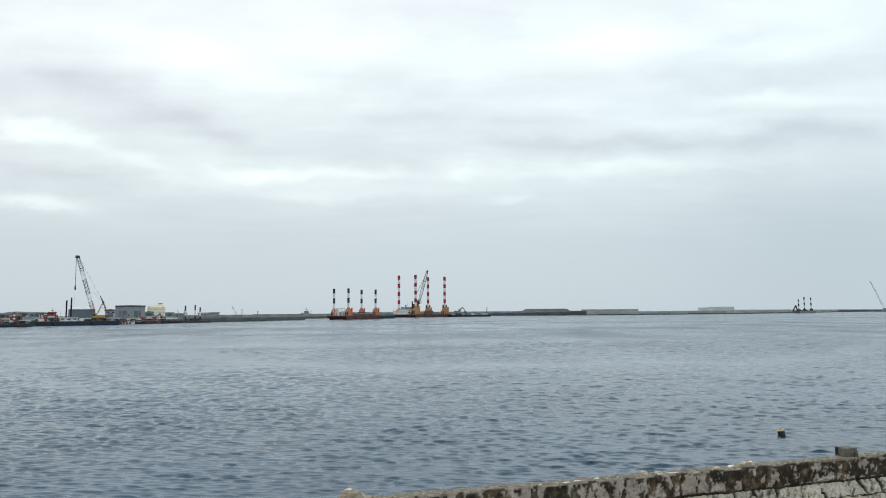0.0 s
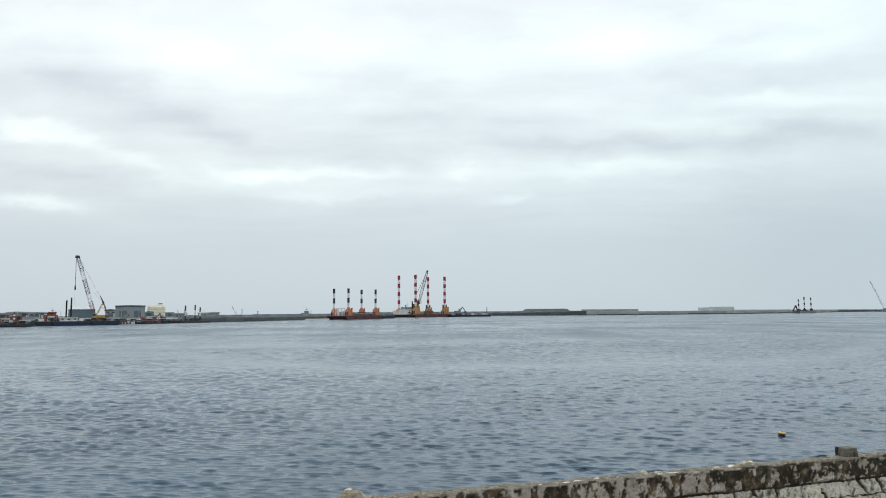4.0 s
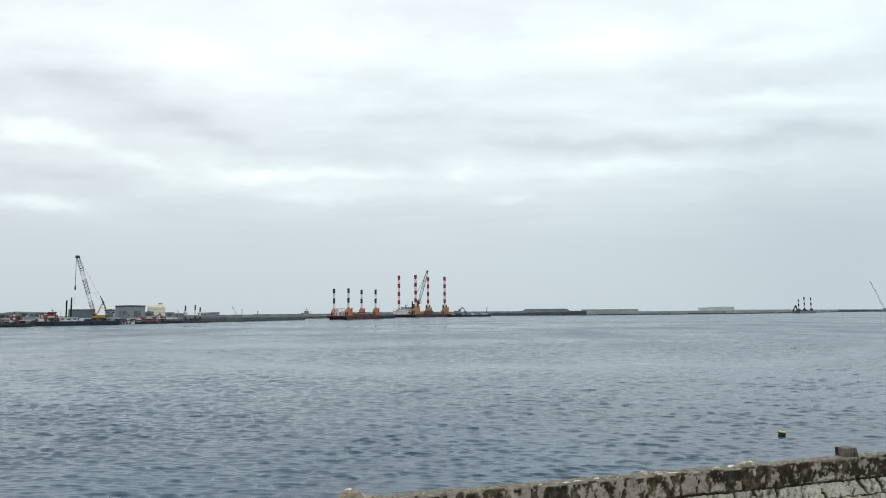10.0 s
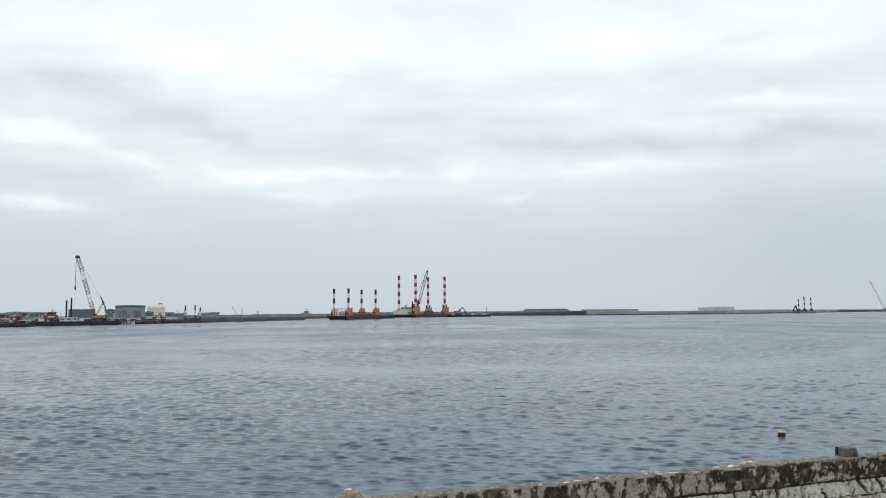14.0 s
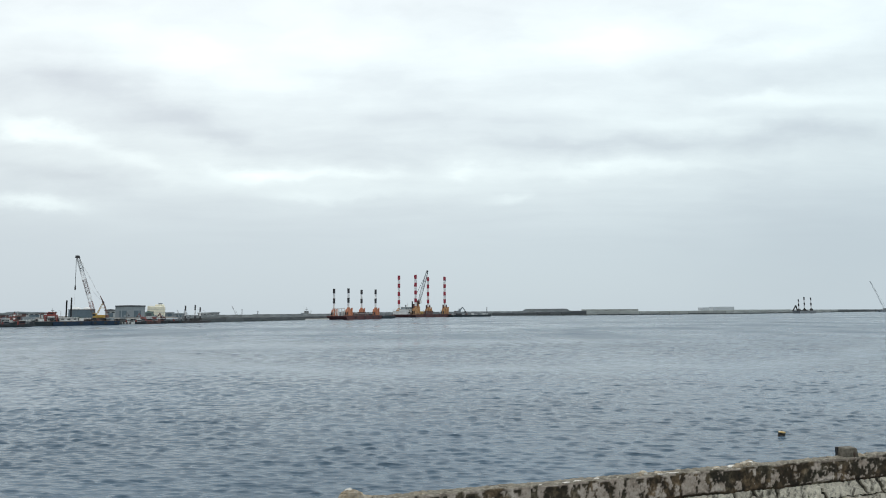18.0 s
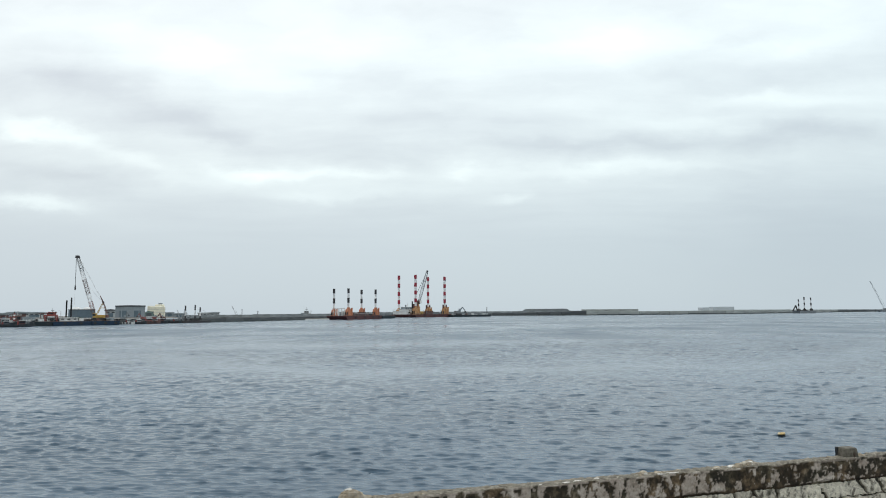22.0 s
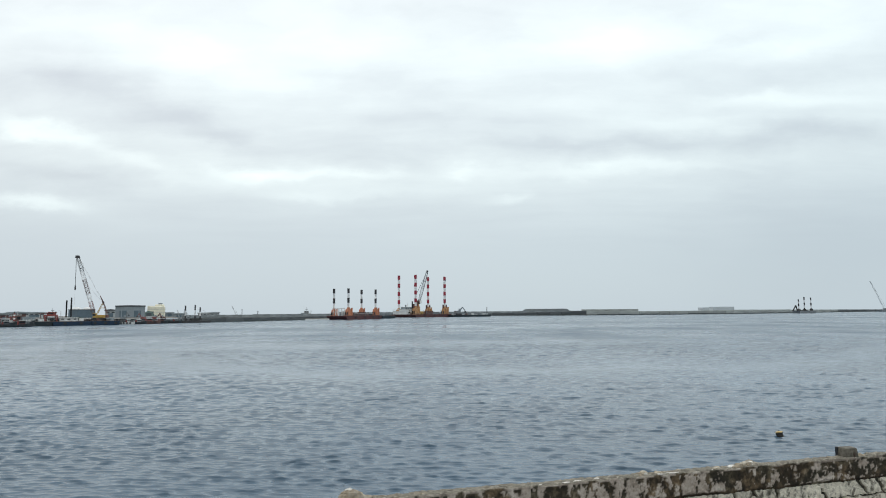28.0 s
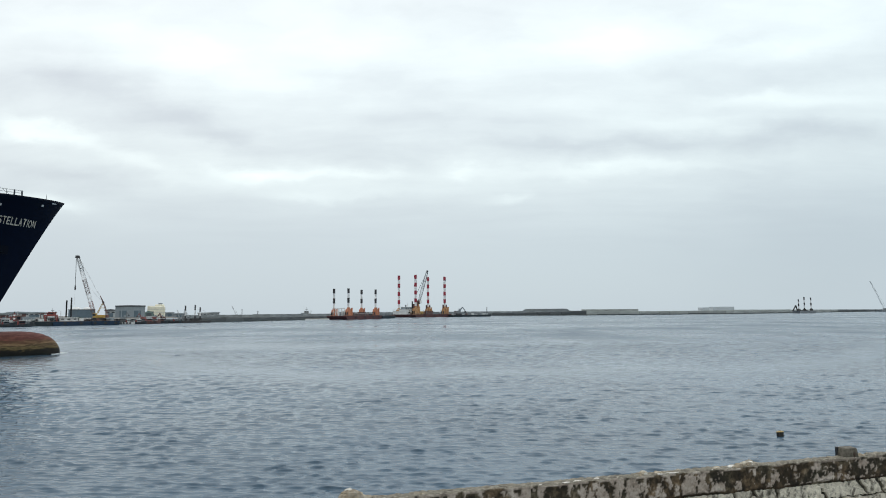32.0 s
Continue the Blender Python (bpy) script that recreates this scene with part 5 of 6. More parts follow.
def make_land():
    """The shore on which the camera stands, inland of the wall."""
    bm = B()
    rows = []
    for y, z in ((0.2, -1.6), (-1.2, -1.6), (-6.6, 1.35), (-9.0, 1.4), (-500, 1.4)):
        rows.append([bm.verts.new(WALL @ Vector((x, y, z))) for x in (-400, -6, 16, 500)])
    for p, q in zip(rows, rows[1:]):
        for k in range(3):
            bm.faces.new((p[k], q[k], q[k + 1], p[k + 1]))
    solid("ground_shore", bm, "yard", pose(0, 0, 0), "bare embankment ground inland of the sea wall", "ground", kind="structure")
    bm = B()
    for x0, x1 in ((-400, -6), (16, 500)):
        box(bm, x0, x1, 0.0, 0.38, -4.2, -0.02)
    solid("wall_sea_ends", bm, "mortar", WALL, "plain ends of the concrete sea wall", "wall", kind="structure")


make_land()


# ---- the mooring buoy ----
M["buoy_yellow"] = material("faded_yellow_float", (0.52, 0.36, 0.13), 0.55, 0, 0.15, 20, (0.66, 0.58, 0.42), 0.7, 6, 0.2, 40, 0.004)
M["buoy_black"] = material("wet_black_float", (0.007, 0.007, 0.006), 0.5, 0, 0.3, 20, (0.03, 0.03, 0.02), 0.5, 6, 0.3, 40, 0.004)


def lathe(bm, prof, sides=20):
    quads(bm, [[(r * math.cos(6.2832 * i / sides), r * math.sin(6.2832 * i / sides), z) for i in range(sides)] for r, z in prof])
    bmesh.ops.recalc_face_normals(bm, faces=bm.faces)
    return bm


def make_buoy():
    ob = thing("buoy", pose(16.12, 33.29, 0), "small black drum buoy with a faded yellow cap", "buoy")
    part("drum", lathe(B(), [(0.08, -0.24), (0.13, -0.23), (0.155, -0.18), (0.162, 0.0), (0.168, 0.01), (0.168, 0.05), (0.16, 0.06), (0.16, 0.165), (0.15, 0.17)]), "buoy_black", ob, "wet black drum")
    cap = part("cap", lathe(B(), [(0.15, 0.17), (0.166, 0.174), (0.168, 0.19), (0.163, 0.195), (0.168, 0.2), (0.162, 0.217), (0.14, 0.23), (0.06, 0.235)]), "buoy_yellow", ob, "faded yellow cap")
    bm = B()
    pts = [Vector((0.045 * math.cos(a), 0, 0.23 + 0.05 * math.sin(a))) for a in [math.pi * k / 6 for k in range(7)]]
    for p, q in zip(pts, pts[1:]):
        tube(bm, p, q, 0.011, 0.011, 6)
    part("eye", bm, "dark_steel", cap)
    return ob


buoy = make_buoy()


# ---- the ship that comes in ----
def bulb_material():
    mat = bpy.data.materials.new("stained_antifouling")
    mat.use_nodes = True
    nt = mat.node_tree
    bsdf = nt.nodes["Principled BSDF"]
    coord = nt.nodes.new("ShaderNodeTexCoord").outputs["Object"]
    sep = nt.nodes.new("ShaderNodeSeparateXYZ")
    nt.links.new(coord, sep.inputs[0])
    wave = noise_node(nt, mapping(nt, coord, scale=(0.30, 0.30, 1.5)), 1.0, 8, 0.68, 0.8)
    h = link_math(nt, "MULTIPLY_ADD", wave.outputs[0], 2.6, link_math(nt, "ADD", sep.outputs[2], -1.3))
    t = link_math(nt, "MULTIPLY", h, 1 / 3.6)
    col = ramp(nt, t, [(0.0, (0.010, 0.010, 0.008)), (0.20, (0.014, 0.013, 0.010)), (0.25, (0.06, 0.045, 0.022)), (0.34, (0.15, 0.11, 0.05)), (0.42, (0.075, 0.05, 0.028)),
                       (0.52, (0.19, 0.125, 0.065)), (0.62, (0.10, 0.052, 0.03)), (0.72, (0.125, 0.045, 0.034)), (1.0, (0.115, 0.046, 0.04))])
    fine = noise_node(nt, mapping(nt, coord, scale=(0.3, 0.3, 1.6)), 2.4, 7, 0.65)
    g = ramp(nt, fine.outputs[0], [(0.3, (0.6, 0.6, 0.6)), (0.7, (1.3, 1.3, 1.3))])
    nt.links.new(mix_colour(nt, 1.0, col, g, "MULTIPLY"), bsdf.inputs["Base Color"])
    bsdf.inputs["Roughness"].default_value = 0.75
    bsdf.inputs["Specular IOR Level"].default_value = 0.2
    b = nt.nodes.new("ShaderNodeBump")
    b.inputs["Strength"].default_value, b.inputs["Distance"].default_value = 0.3, 0.05
    nt.links.new(fine.outputs[0], b.inputs["Height"])
    nt.links.new(b.outputs[0], bsdf.inputs["Normal"])
    return mat


M["bulb"] = bulb_material()
LONG, HALF, TOP = 90.0, 13.0, 20.5


def stem(z):
    return 0.3 - 10.28 * max(0.0, (TOP - z) / TOP) ** 0.9


def half_breadth(x, z):
    fullness = 42 - 27 * max(0.0, z / TOP) ** 1.3
    blunt = 1.0 - 0.2 * max(0.0, z / TOP) ** 6
    return HALF * (1 - math.exp(-(max(0.0, stem(z) - x) / fullness) ** blunt))


def deck_z(x):
    return TOP - 0.045 * min(30.0, max(0.0, 0.3 - x))


def make_ship():
    ob = thing("ship", place(-114.77, 53.75, 0, 46, 1.17), "large ship with a dark navy hull and a stained bulbous bow", "ship")
    # hull: stations aft from the stem, levels from keel to deck
    levels = [-4.0, -2.0, 0.0, 2.0, 4.0, 6.0, 8.0, 10.0, 12.0, 14.0, 15.0, 16.0, 16.5, 17.0, 17.5, 18.0, 18.5, 19.0, 19.6, 20.2, 20.5]
    back = [0.0, 0.1, 0.25, 0.5, 0.8, 1.2, 1.6, 2, 2.5, 3, 3.5, 4, 4.7, 5.5, 6.2, 7, 8, 9, 10.5, 12, 16, 22, 30, 40, 55, 70, 80]
    bm = B()
    sides = []
    for side in (-1, 1):
        rows = []
        for z in levels:
            row = []
            for s in back:
                x = stem(max(z, -2)) - s
                zz = z - (TOP - deck_z(x)) * max(0, z / TOP)
                row.append(bm.verts.new((x, side * half_breadth(x, z), zz)))
            rows.append(row)
        for a, b in zip(rows, rows[1:]):
            for i in range(len(back) - 1):
                bm.faces.new((a[i], a[i + 1], b[i + 1], b[i]))
        sides.append(rows)
    s0, s1 = sides
    for i in range(len(back) - 1):
        bm.faces.new((s0[-1][i], s0[-1][i + 1], s1[-1][i + 1], s1[-1][i]))
        bm.faces.new((s0[0][i], s0[0][i + 1], s1[0][i + 1], s1[0][i]))
    for k in range(len(levels) - 1):
        bm.faces.new((s0[k][-1], s0[k + 1][-1], s1[k + 1][-1], s1[k][-1]))
    bmesh.ops.remove_doubles(bm, verts=bm.verts, dist=0.002)
    bmesh.ops.recalc_face_normals(bm, faces=bm.faces)
    hull = part("hull", bm, "hull_navy", ob)
    for p in hull.data.polygons:
        p.use_smooth = abs(p.normal.z) < 0.9
    # bulb
    bm = B()
    rings = []
    for t in (0.0, 0.02, 0.06, 0.13, 0.22, 0.35, 0.55, 0.8, 1.0):
        r = math.sqrt(max(0.0, 1 - (1 - t) ** 3.4)) if t < 1 else 1.0
        x = 0.45 - 6.45 * t
        rings.append([(x, 2.5 * r * math.cos(a), 0.15 + (2.95 * math.sin(a) - 0.25 * (1 - r)) * r) for a in [6.2832 * k / 28 for k in range(28)]])
    rings[0] = [(0.47, 0.02 * math.cos(6.2832 * k / 28), -0.1 + 0.02 * math.sin(6.2832 * k / 28)) for k in range(28)]
    for x in (-9, -13, -17):
        rings.append([(x, 2.5 * math.cos(a), 0.15 + 2.95 * math.sin(a)) for a in [6.2832 * k / 28 for k in range(28)]])
    quads(bm, rings)
    bmesh.ops.recalc_face_normals(bm, faces=bm.faces)
    bulb = part("bulbous_bow", bm, "bulb", ob, "red brown bulbous bow with ochre stains and a black water line")
    for p in bulb.data.polygons:
        p.use_smooth = True
    # name letters, lying on the flare of both bows
    text = "STELLATION"
    aft, fore, low, high = -8.5, -3.55, 16.75, 17.72
    for side in (-1,):
        x = aft
        widths = [0.92 if ch not in "I" else 0.42 for ch in text]
        unit = (fore - aft) / sum(widths)
        for ch, w in zip(text, widths):
            cu = bpy.data.curves.new("letter", "FONT")
            cu.body, cu.size, cu.offset = ch, 1.0, 0.010
            tmp = bpy.data.objects.new("letter", cu)
            me = bpy.data.meshes.new_from_object(tmp)
            bpy.data.objects.remove(tmp)
            bm = B()
            bm.from_mesh(me)
            bpy.data.meshes.remove(me)
            bmesh.ops.triangulate(bm, faces=bm.faces)
            x0, x1 = min(v.co.x for v in bm.verts), max(v.co.x for v in bm.verts)
            y0, y1 = min(v.co.y for v in bm.verts), max(v.co.y for v in bm.verts)
            for v in bm.verts:
                lead, fill = (0.32, 0.36) if ch == "I" else (0.09, 0.80)
                px = x + unit * w * (lead + fill * (v.co.x - x0) / max(0.01, x1 - x0)) + 0.12 * (v.co.y - y0)
                pz = low + (high - low) * (v.co.y - y0) / (y1 - y0) + 0.05 * (fore - px)
                v.co = (px, side * (half_breadth(px, pz) + 0.07), pz - (TOP - deck_z(px)) * pz / TOP)
            part("letter", bm, "letter_white", hull, "cream painted name letter")
            x += unit * w
    # anchor pocket, mooring ports, rails and a small foremast
    def on_hull(bm, xa, xb, za, zb, out):
        rows = []
        for i in range(7):
            x = xa + (xb - xa) * i / 6
            rows.append([(x, -(half_breadth(x, z) + o), z - (TOP - deck_z(x)) * z / TOP) for z, o in ((za, -0.15), (za, out), (zb, out), (zb, -0.15))])
        quads(bm, rows)
        bmesh.ops.recalc_face_normals(bm, faces=bm.faces)
        return bm
    M["pocket"] = material("worn_navy_paint", (0.003, 0.005, 0.011), 0.7, 0, 0.2, 1.5, (0.006, 0.009, 0.016), 0.4, 0.8)
    M["pocket"].node_tree.nodes["Principled BSDF"].inputs["Specular IOR Level"].default_value = 0.1
    part("anchor_pocket", on_hull(B(), -9.6, -6.6, 13.2, 14.3, 0.10), "pocket", ob)
    part("anchor", on_hull(B(), -9.0, -7.2, 13.5, 14.0, 0.35), "pocket", ob)
    for xa, xb, za, zb in ((-3.3, -3.0, 19.55, 19.8), (-1.9, -1.2, 20.05, 20.2), (-9.0, -8.4, 19.1, 19.35)):
        part("mooring_port", on_hull(B(), xa, xb, za, zb, 0.04), "rail_white", ob, "pale mooring port")
    for s in (-1,):
        prev = None
        for i in range(9):
            x = -6.15 - 0.95 * i
            y = s * (half_breadth(x, TOP) - 0.35)
            z = deck_z(x)
            rr = 0.10 if i < 2 else 0.045
            part("rail_post", tube(B(), (x, y, z - 0.05), (x, y, z + 0.72), rr, rr, 6), "rail_dark" if i in (0, 1) else "rail_white", ob)
            if prev:
                for k in (0.36, 0.68):
                    part("rail", tube(B(), (prev[0], prev[1], prev[2] + k), (x, y, z + k), 0.035, 0.035, 5), "rail_white", ob)
            prev = (x, y, z)
    part("foremast", tube(B(), (-2.05, -0.2, deck_z(-2.05) - 0.05), (-2.05, -0.2, 21.5), 0.05, 0.03, 6), "rail_white", ob)
    part("stay", tube(B(), (-2.05, -0.2, 20.9), (-3.1, -0.2, 20.4), 0.025, 0.025, 4), "rail_white", ob)
    part("aerial", tube(B(), (-5.1, 0.5, deck_z(-5)), (-8.0, 0.5, 22.4), 0.02, 0.02, 4), "rail_dark", ob)
    return ob


ship = make_ship()


def make_bow_wave():
    """Foam thrown up round the bulb, in small rigid clots."""
    ob = thing("bow_wave", place(-114.77, 53.75, 0, 46, 1.17), "small white bow wave and foam round the bulb", "wave")
    rng = random.Random(8)
    M["foam"] = material("sea_foam", (0.66, 0.69, 0.70), 0.7, 0, 0.15, 4, (0.4, 0.46, 0.5), 0.5, 1.5, 0.4, 8, 0.05)
    for i in range(40):
        t = rng.random()
        ang = math.radians(-75 + 110 * t)
        far = rng.uniform(1.02, 1.16)
        x, y = -1.8 + 2.5 * math.cos(ang) * far, 2.35 * math.sin(ang) * far
        s = rng.uniform(0.07, 0.22) * (1.3 - 0.7 * abs(t - 0.7))
        bm = B()
        jag = [rng.uniform(0.6, 1.3) for _ in range(8)]
        quads(bm, [[(x + s * k * jag[n] * 1.5 * math.cos(0.785 * n), y + s * k * jag[n] * math.sin(0.785 * n), z * s) for n in range(8)] for k, z in ((1.0, -0.5), (0.9, 0.35), (0.45, 0.6))])
        bmesh.ops.recalc_face_normals(bm, faces=bm.faces)
        part("foam_clot", bm, "foam", ob)
    return ob


bow_wave = make_bow_wave()


# ---- the sea ----
def water_material():
    """Turbid blue-grey harbour water: the modelled waves carry ripples; wind lanes and slicks lie over it; farther out unresolved waves roughen it."""
    mat = bpy.data.materials.new("harbour_water")
    mat.use_nodes = True
    nt = mat.node_tree
    bsdf = nt.nodes["Principled BSDF"]
    coord = nt.nodes.new("ShaderNodeTexCoord").outputs["Object"]
    sep = nt.nodes.new("ShaderNodeSeparateXYZ")
    nt.links.new(coord, sep.inputs[0])

    def value(colour):
        n = nt.nodes.new("ShaderNodeSeparateColor")
        nt.links.new(colour, n.inputs[0])
        return n.outputs[0]

    out = value(ramp(nt, link_math(nt, "MULTIPLY", sep.outputs[1], 1 / 400), [(0.12, (0, 0, 0)), (0.5, (1, 1, 1))]))
    lanes = noise_node(nt, mapping(nt, coord, rot=-9, scale=(0.0022, 0.009, 1)), 1.0, 2, 0.5, 0.8)
    thin = noise_node(nt, mapping(nt, coord, rot=-5, scale=(0.006, 0.021, 1)), 1.0, 2, 0.5, 0.8)
    both = link_math(nt, "MULTIPLY_ADD", thin.outputs[0], 0.55, link_math(nt, "MULTIPLY", lanes.outputs[0], 0.6))
    slick = value(ramp(nt, both, [(0.49, (0, 0, 0)), (0.64, (1, 1, 1))]))
    cloudy = noise_node(nt, coord, 0.05, 4)
    nt.links.new(ramp(nt, cloudy.outputs[0], [(0.3, WATER_DEEP), (0.7, tuple(1.25 * v for v in WATER_DEEP))]), bsdf.inputs["Base Color"])
    bsdf.inputs["IOR"].default_value = 1.333
    paws = noise_node(nt, mapping(nt, coord, rot=5, scale=(0.045, 0.018, 1)), 1.0, 8, 0.7, 0.4)      # cat's paws of wind
    puff = value(ramp(nt, paws.outputs[0], [(0.36, (0, 0, 0)), (0.64, (1, 1, 1))]))
    lee = link_math(nt, "MULTIPLY_ADD", slick, -0.14, link_math(nt, "MULTIPLY_ADD", puff, 0.22, 0.22))
    nt.links.new(link_math(nt, "MULTIPLY_ADD", out, lee, WATER_ROUGH), bsdf.inputs["Roughness"])
    swell = noise_node(nt, mapping(nt, coord, rot=6, scale=(0.10, 0.30, 1)), 1.0, 4, 0.6, 0.3)
    rip = noise_node(nt, mapping(nt, coord, rot=6, scale=(0.55, 1.5, 1)), 2.9, 5, 0.6, 0.25)
    fine = noise_node(nt, mapping(nt, coord, rot=-14, scale=(0.8, 1.2, 1)), 6.0, 4, 0.6, 0.2)
    height = link_math(nt, "MULTIPLY_ADD", rip.outputs[0], 0.6, link_math(nt, "MULTIPLY", fine.outputs[0], 0.24))
    height = link_math(nt, "MULTIPLY_ADD", link_math(nt, "MULTIPLY", swell.outputs[0], out), 5.0, height)
    chop = noise_node(nt, mapping(nt, coord, rot=-4, scale=(0.35, 0.9, 1)), 1.0, 4, 0.6, 0.3)
    height = link_math(nt, "MULTIPLY_ADD", link_math(nt, "MULTIPLY", chop.outputs[0], out), 3.0, height)
    mid = value(ramp(nt, link_math(nt, "MULTIPLY", sep.outputs[1], 1 / 100), [(0.25, (0, 0, 0)), (0.8, (1, 1, 1))]))
    wavelets = noise_node(nt, mapping(nt, coord, rot=3, scale=(0.75, 2.3, 1)), 1.0, 4, 0.6, 0.2)
    height = link_math(nt, "MULTIPLY_ADD", link_math(nt, "MULTIPLY", wavelets.outputs[0], mid), 1.6, height)
    beyond = value(ramp(nt, link_math(nt, "MULTIPLY", sep.outputs[1], 1 / 400), [(0.4, (1, 1, 1)), (0.8, (0.02, 0.02, 0.02))]))
    height = link_math(nt, "MULTIPLY", height, beyond)
    b = nt.nodes.new("ShaderNodeBump")
    nt.links.new(link_math(nt, "MULTIPLY_ADD", slick, -0.6, 1.0), b.inputs["Strength"])
    b.inputs["Distance"].default_value = WATER_BUMP
    nt.links.new(height, b.inputs["Height"])
    nt.links.new(b.outputs[0], bsdf.inputs["Normal"])
    return mat


WATER_ROUGH, WATER_BUMP, WATER_DEEP, WAVE, CHOP, LEAN = 0.03, 0.06, (0.053, 0.091, 0.129), 0.0132, 0.78, 0.52


def make_water():
    """One sheet to the horizon: waves are modelled off the shore and die out into a level sheet."""
    y = 4.0
    ys = []
    while y < 260:
        ys.append(y)
        y += 0.057 * max(1.0, y / 22)
    ys = np.array(ys)
    nx = 940
    half = ys * 0.72 + 12.0
    gx = np.linspace(-1, 1, nx)[None, :] * half[:, None]
    gy = np.repeat(ys[:, None], nx, 1)
    grid = 0.057 * np.maximum(1.0, gy / 22)
    rng = np.random.RandomState(5)
    peak = 0.27 + 0.38 * np.clip((gy - 22) / 90, 0, 1)      # longer wavelets off the shore
    z, sx, sy = np.zeros_like(gx), np.zeros_like(gx), np.zeros_like(gx)
    for i in range(96):
        length = 0.12 * (4.0 / 0.12) ** (i / 95)
        k = 2 * math.pi / length
        way = math.radians(-97) + rng.normal(0, 0.24)
        amp = WAVE * length * (np.exp(-(np.log(length / peak) / 0.55) ** 2 / 2) + 0.035 * math.exp(-(length / 2.2) ** 2))
        ph = rng.uniform(0, 2 * math.pi)
        arg = k * (gx * math.cos(way) + gy * math.sin(way)) + ph
        amp = amp * np.clip(1.7 - grid * 3.0 / length, 0, 1)
        z += amp * np.sin(arg)
        sx += amp * math.cos(way) * np.cos(arg)
        sy += amp * math.sin(way) * np.cos(arg)
    groups = np.zeros_like(gx)      # wavelets come in steep little groups with smoother water between
    for i in range(26):
        length = 1.1 * 5.5 ** (i / 25)
        way = math.radians(-95) + rng.normal(0, 0.9)
        groups += np.sin(2 * math.pi / length * (gx * math.cos(way) * 0.55 + gy * math.sin(way)) + rng.uniform(0, 6.28))
    groups = np.clip(np.exp(0.14 * groups / math.sqrt(13)), 0.6, 1.5)
    gust = 1.0 + 0.16 * np.sin(gx * 0.21 + 0.13 * gy + 1) * np.sin(gy * 0.17 - 0.05 * gx) + 0.10 * np.sin(gx * 0.43 - gy * 0.31)
    for base, slope, bow, wide, calm in ((72.6, -0.157, 0.0098, 5.5, 0.8), (140, 0.40, 0.0, 11, 0.9)):
        mid = base + slope * gx + bow * gx * gx + 3 * np.sin(gx * 0.11) + 1.5 * np.sin(gx * 0.31 + 1)
        gust *= 1 - calm * np.exp(-((gy - mid) / wide) ** 2)
    gust *= 1 - 0.32 * np.clip(-gx / 45, 0, 1) * np.clip((gy - 45) / 50, 0, 1)      # a lee towards the quay
    gust *= 1 + 0.14 * np.clip(gx / 14, 0, 1) * np.clip((70 - gy) / 30, 0, 1)
    side = np.clip((half[:, None] - np.abs(gx)) / 8.0, 0, 1)
    swell = groups * gust * side * np.clip((260 - gy) / 80.0, 0, 1) * np.clip((gy - 4) / 3.0, 0, 1)
    z, gx, gy = z * swell, gx + CHOP * swell * sx, gy + CHOP * swell * sy - LEAN * z * swell
    ny = len(ys)
    F = 4900.0
    verts = np.stack([gx, gy, z], -1).reshape(-1, 3)
    idx = np.arange(nx * ny).reshape(ny, nx)
    quad = np.stack([idx[:-1, :-1], idx[:-1, 1:], idx[1:, 1:], idx[1:, :-1]], -1).reshape(-1, 4)
    o = len(verts)
    left = np.stack([np.full(ny, -F), ys, np.zeros(ny)], -1)
    right = np.stack([np.full(ny, F), ys, np.zeros(ny)], -1)
    rim = np.array([(-F, -F, 0), (float(gx[0, 0]), -F, 0), (float(gx[0, -1]), -F, 0), (F, -F, 0), (-F, F, 0), (float(gx[-1, 0]), F, 0), (float(gx[-1, -1]), F, 0), (F, F, 0)])
    verts = np.concatenate([verts, left, right, rim])
    li, ri, c = o + np.arange(ny), o + ny + np.arange(ny), o + 2 * ny
    strips = [np.stack([li[:-1], idx[:-1, 0], idx[1:, 0], li[1:]], -1), np.stack([idx[:-1, -1], ri[:-1], ri[1:], idx[1:, -1]], -1)]
    a0, a1, b0, b1 = int(idx[0, 0]), int(idx[0, -1]), int(idx[-1, 0]), int(idx[-1, -1])
    outer = np.array([(c, c + 1, a0, li[0]), (c + 1, c + 2, a1, a0), (c + 2, c + 3, ri[0], a1), (li[-1], b0, c + 5, c + 4), (b0, b1, c + 6, c + 5), (b1, ri[-1], c + 7, c + 6)])
    quad = np.concatenate([quad, *strips, outer])
    me = bpy.data.meshes.new("water")
    me.vertices.add(len(verts))
    me.vertices.foreach_set("co", verts.astype(np.float32).ravel())
    me.loops.add(quad.size)
    me.loops.foreach_set("vertex_index", quad.astype(np.int32).ravel())
    me.polygons.add(len(quad))
    me.polygons.foreach_set("loop_start", np.arange(0, quad.size, 4, dtype=np.int32))
    me.polygons.foreach_set("use_smooth", np.ones(len(quad), dtype=bool))
    me.update()
    me.validate()
    me.materials.append(water_material())
    return tagged(new("water", me), "choppy blue grey harbour water", "water", kind="structure")


water = make_water()


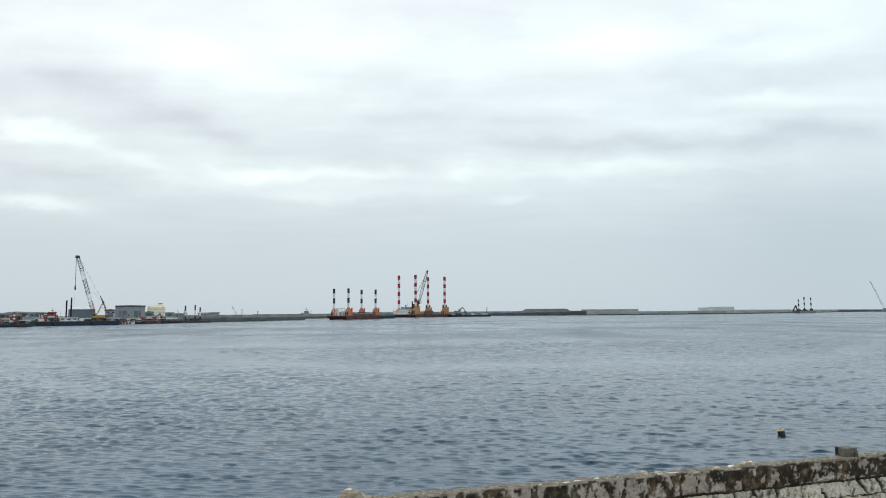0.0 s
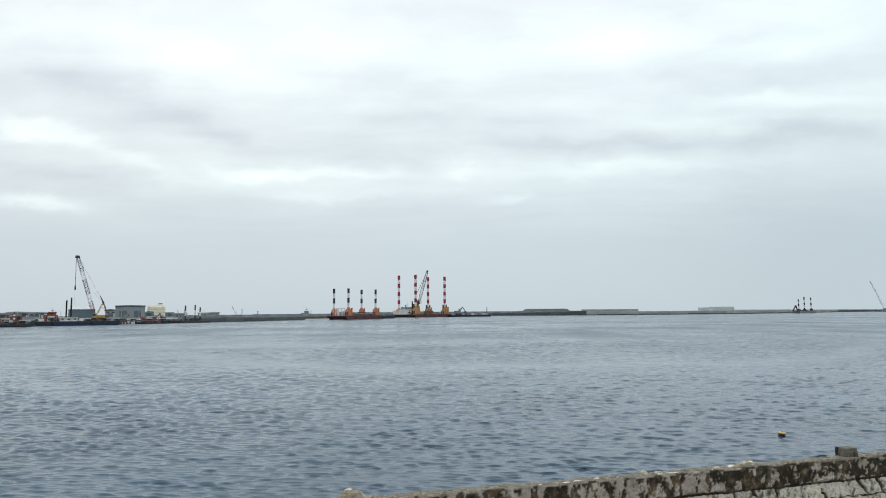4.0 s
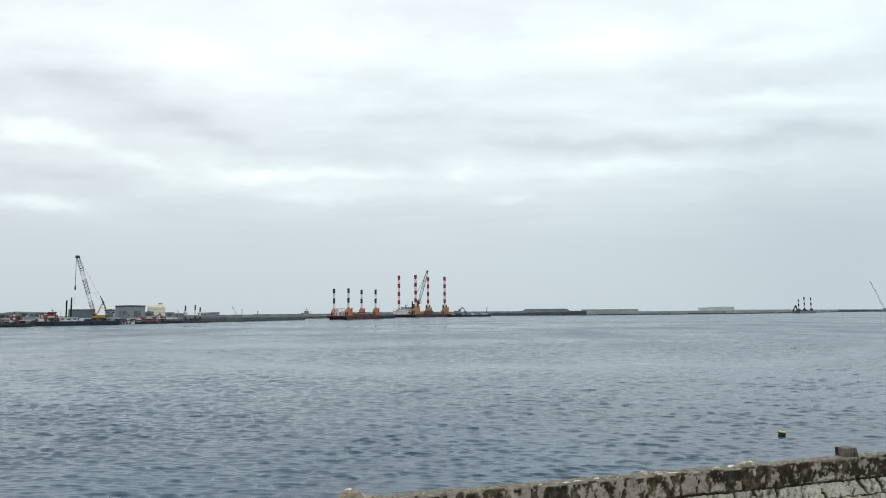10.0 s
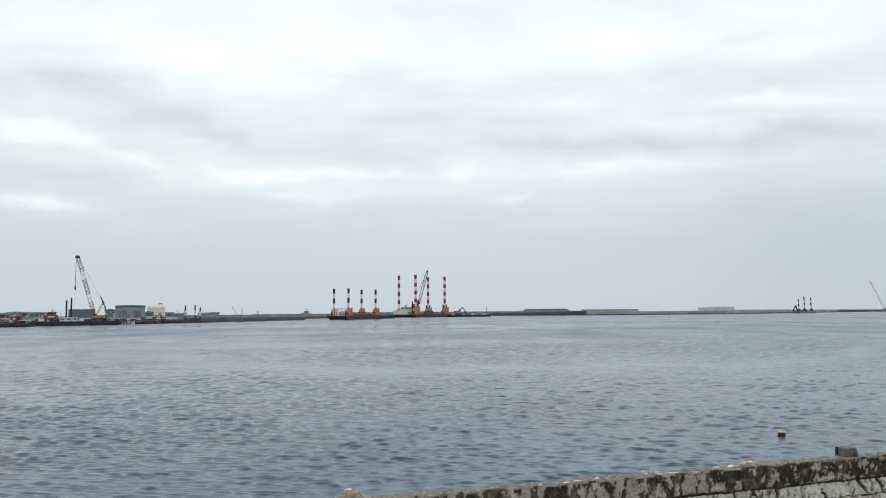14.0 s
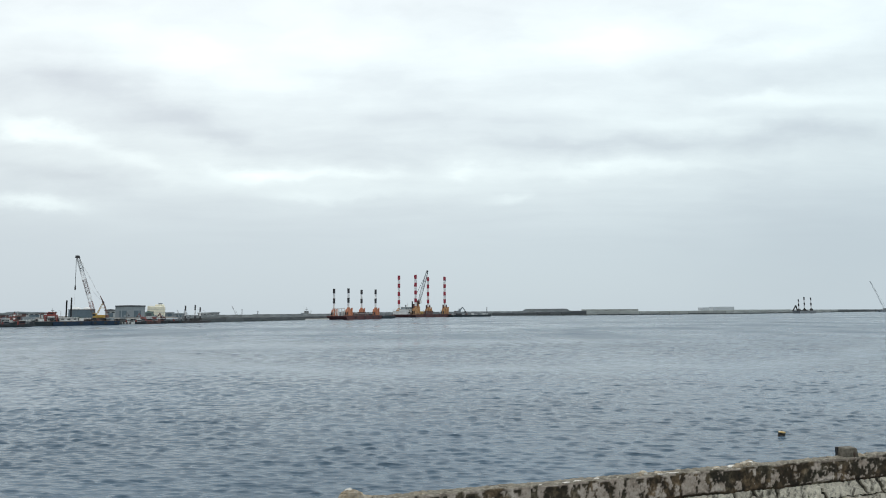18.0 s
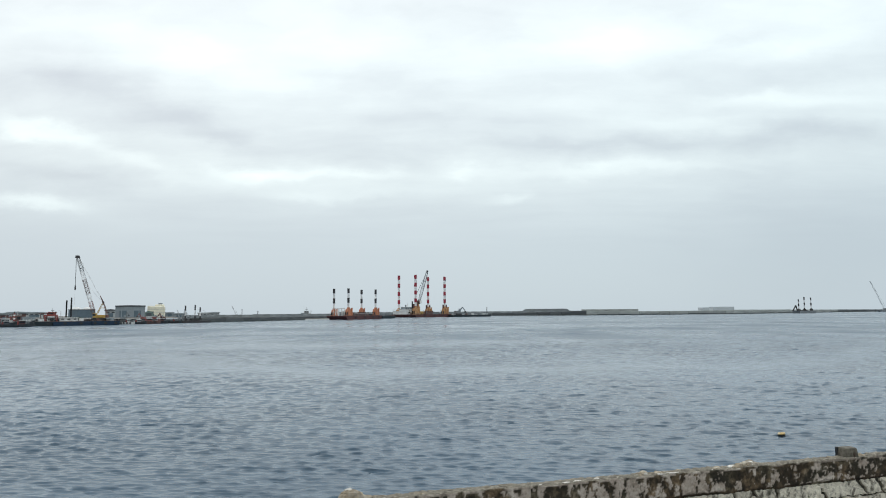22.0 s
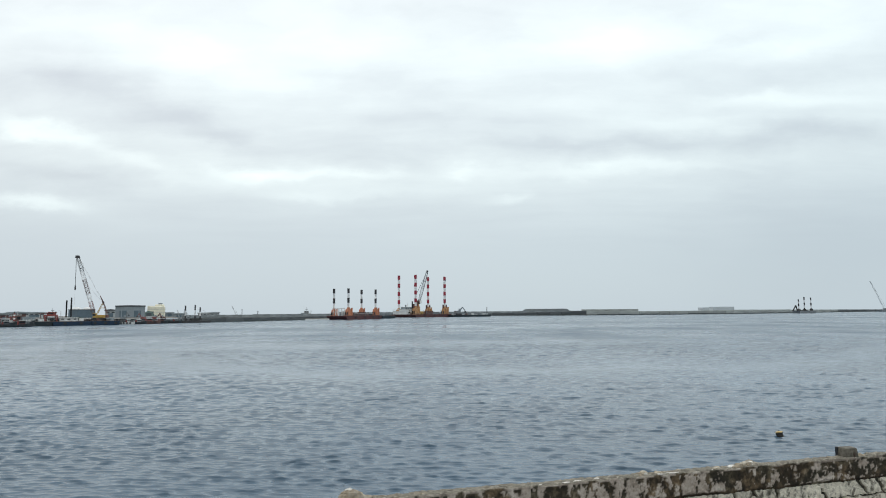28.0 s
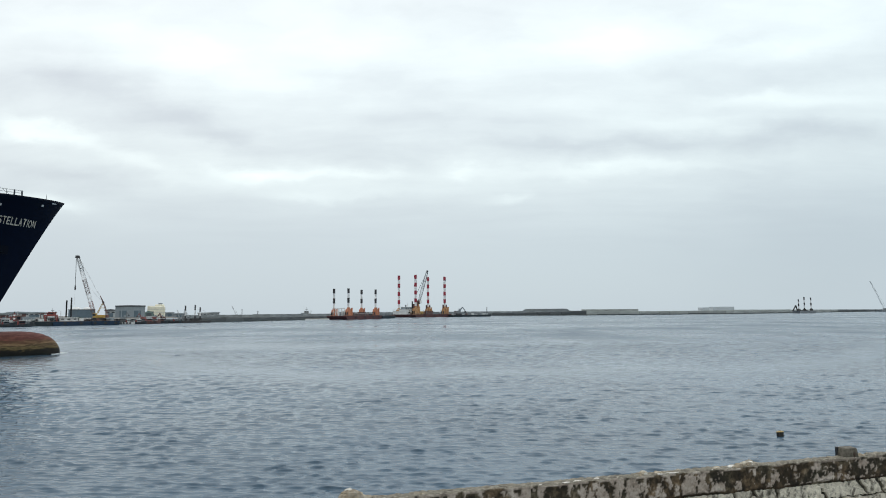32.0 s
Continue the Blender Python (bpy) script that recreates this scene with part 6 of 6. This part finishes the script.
def motions():
    # the ship glides in, the buoy bobs and tilts, the waves run in towards the shore
    walk(ship, [(t, pose(-114.77 + 1.667 * t, 53.75 + 1.7265 * t, 0, 0, 0, 46)) for t in (0, 8, 16, 24, 32)])
    walk(bow_wave, [(t, pose(-114.77 + 1.667 * t, 53.75 + 1.7265 * t, 0, 0, 0, 46)) for t in (0, 8, 16, 24, 32)])
    walk(water, [(t, pose(2.0 - 0.12 * t, 4.0 - 0.26 * t, 0)) for t in (0, 8, 16, 24, 32)])
    walk(buoy, [(t, pose(x, 33.29, z - 0.01, a, b)) for t, x, z, a, b in (
        (0, 16.12, 0.08, -8, -7), (0.5, 16.20, 0.03, -7, 2), (1, 16.19, -0.05, -4, 0), (1.5, 16.20, 0.03, -1, -3), (2, 16.20, 0.03, -8, 9),
        (2.5, 16.12, 0.03, -4, 4), (3, 16.14, 0.01, 3, 7), (3.5, 16.11, -0.05, 2, 8), (4, 16.11, -0.02, 5, 7), (4.5, 16.17, 0.03, -1, -8),
        (5, 16.14, 0.01, -9, 2), (5.5, 16.12, 0.03, 5, 1), (6, 16.06, 0.01, 3, 4), (6.5, 16.14, 0.03, 7, -4), (7, 16.14, 0.01, 8, -4),
        (7.5, 16.14, -0.07, -2, -2), (8, 16.14, 0.01, -9, -4), (8.5, 16.11, 0.01, 1, -4), (9, 16.03, 0.01, -5, 7), (9.5, 16.06, 0.03, 7, 2),
        (10, 16.12, 0.03, 7, 8), (10.5, 16.11, 0.01, -4, 5), (11, 16.14, 0.01, 4, 7), (11.5, 16.14, 0.01, 2, 9), (12, 16.20, 0.03, 2, 2),
        (12.5, 16.14, 0.03, 5, -4), (13, 16.12, 0.03, 3, 5), (13.5, 16.11, 0.01, 7, -2), (14, 16.12, 0.03, 6, -1), (14.5, 16.06, 0.03, 6, 7),
        (15, 16.11, 0.01, 7, 2), (15.5, 16.09, -0.02, 5, 5), (16, 16.06, 0.01, 2, 9), (16.5, 16.03, -0.05, 8, 5), (17, 16.03, 0.03, 6, -2),
        (17.5, 16.12, 0.03, 1, -4), (18, 16.11, 0.01, -1, 6), (18.5, 16.12, 0.03, 0, 0), (19, 16.19, 0.01, 7, 8), (19.5, 16.14, 0.01, 7, 7),
        (20, 16.14, -0.05, 9, 4), (20.5, 16.11, -0.05, 0, -3), (21, 16.06, 0.01, 6, 7), (21.5, 16.12, 0.03, 2, -7), (22, 16.14, -0.05, 1, -9),
        (22.5, 16.14, -0.05, -3, -6), (23, 16.03, 0.01, -8, 9), (23.5, 16.11, -0.05, -8, -1), (24, 16.12, 0.03, 9, -2), (24.5, 16.04, 0.09, -6, 7),
        (25, 15.98, 0.03, -5, -1), (25.5, 16.11, -0.05, -2, -3), (26, 16.14, 0.03, -8, 4), (26.5, 16.11, -0.02, -8, -8), (27, 16.06, 0.01, 2, 2),
        (27.5, 16.03, 0.01, -4, -2), (28, 16.03, 0.01, -9, -7), (28.5, 16.06, 0.01, -6, -7), (29, 16.03, -0.05, -9, -8), (29.5, 15.97, -0.07, -9, 2),
        (30, 16.03, -0.07, -1, -5), (30.5, 16.03, -0.07, -4, -4), (31, 15.90, -0.05, 7, -9), (31.5, 15.98, 0.03, 3, 9), (32, 16.06, 0.03, -8, -2))])


motions()
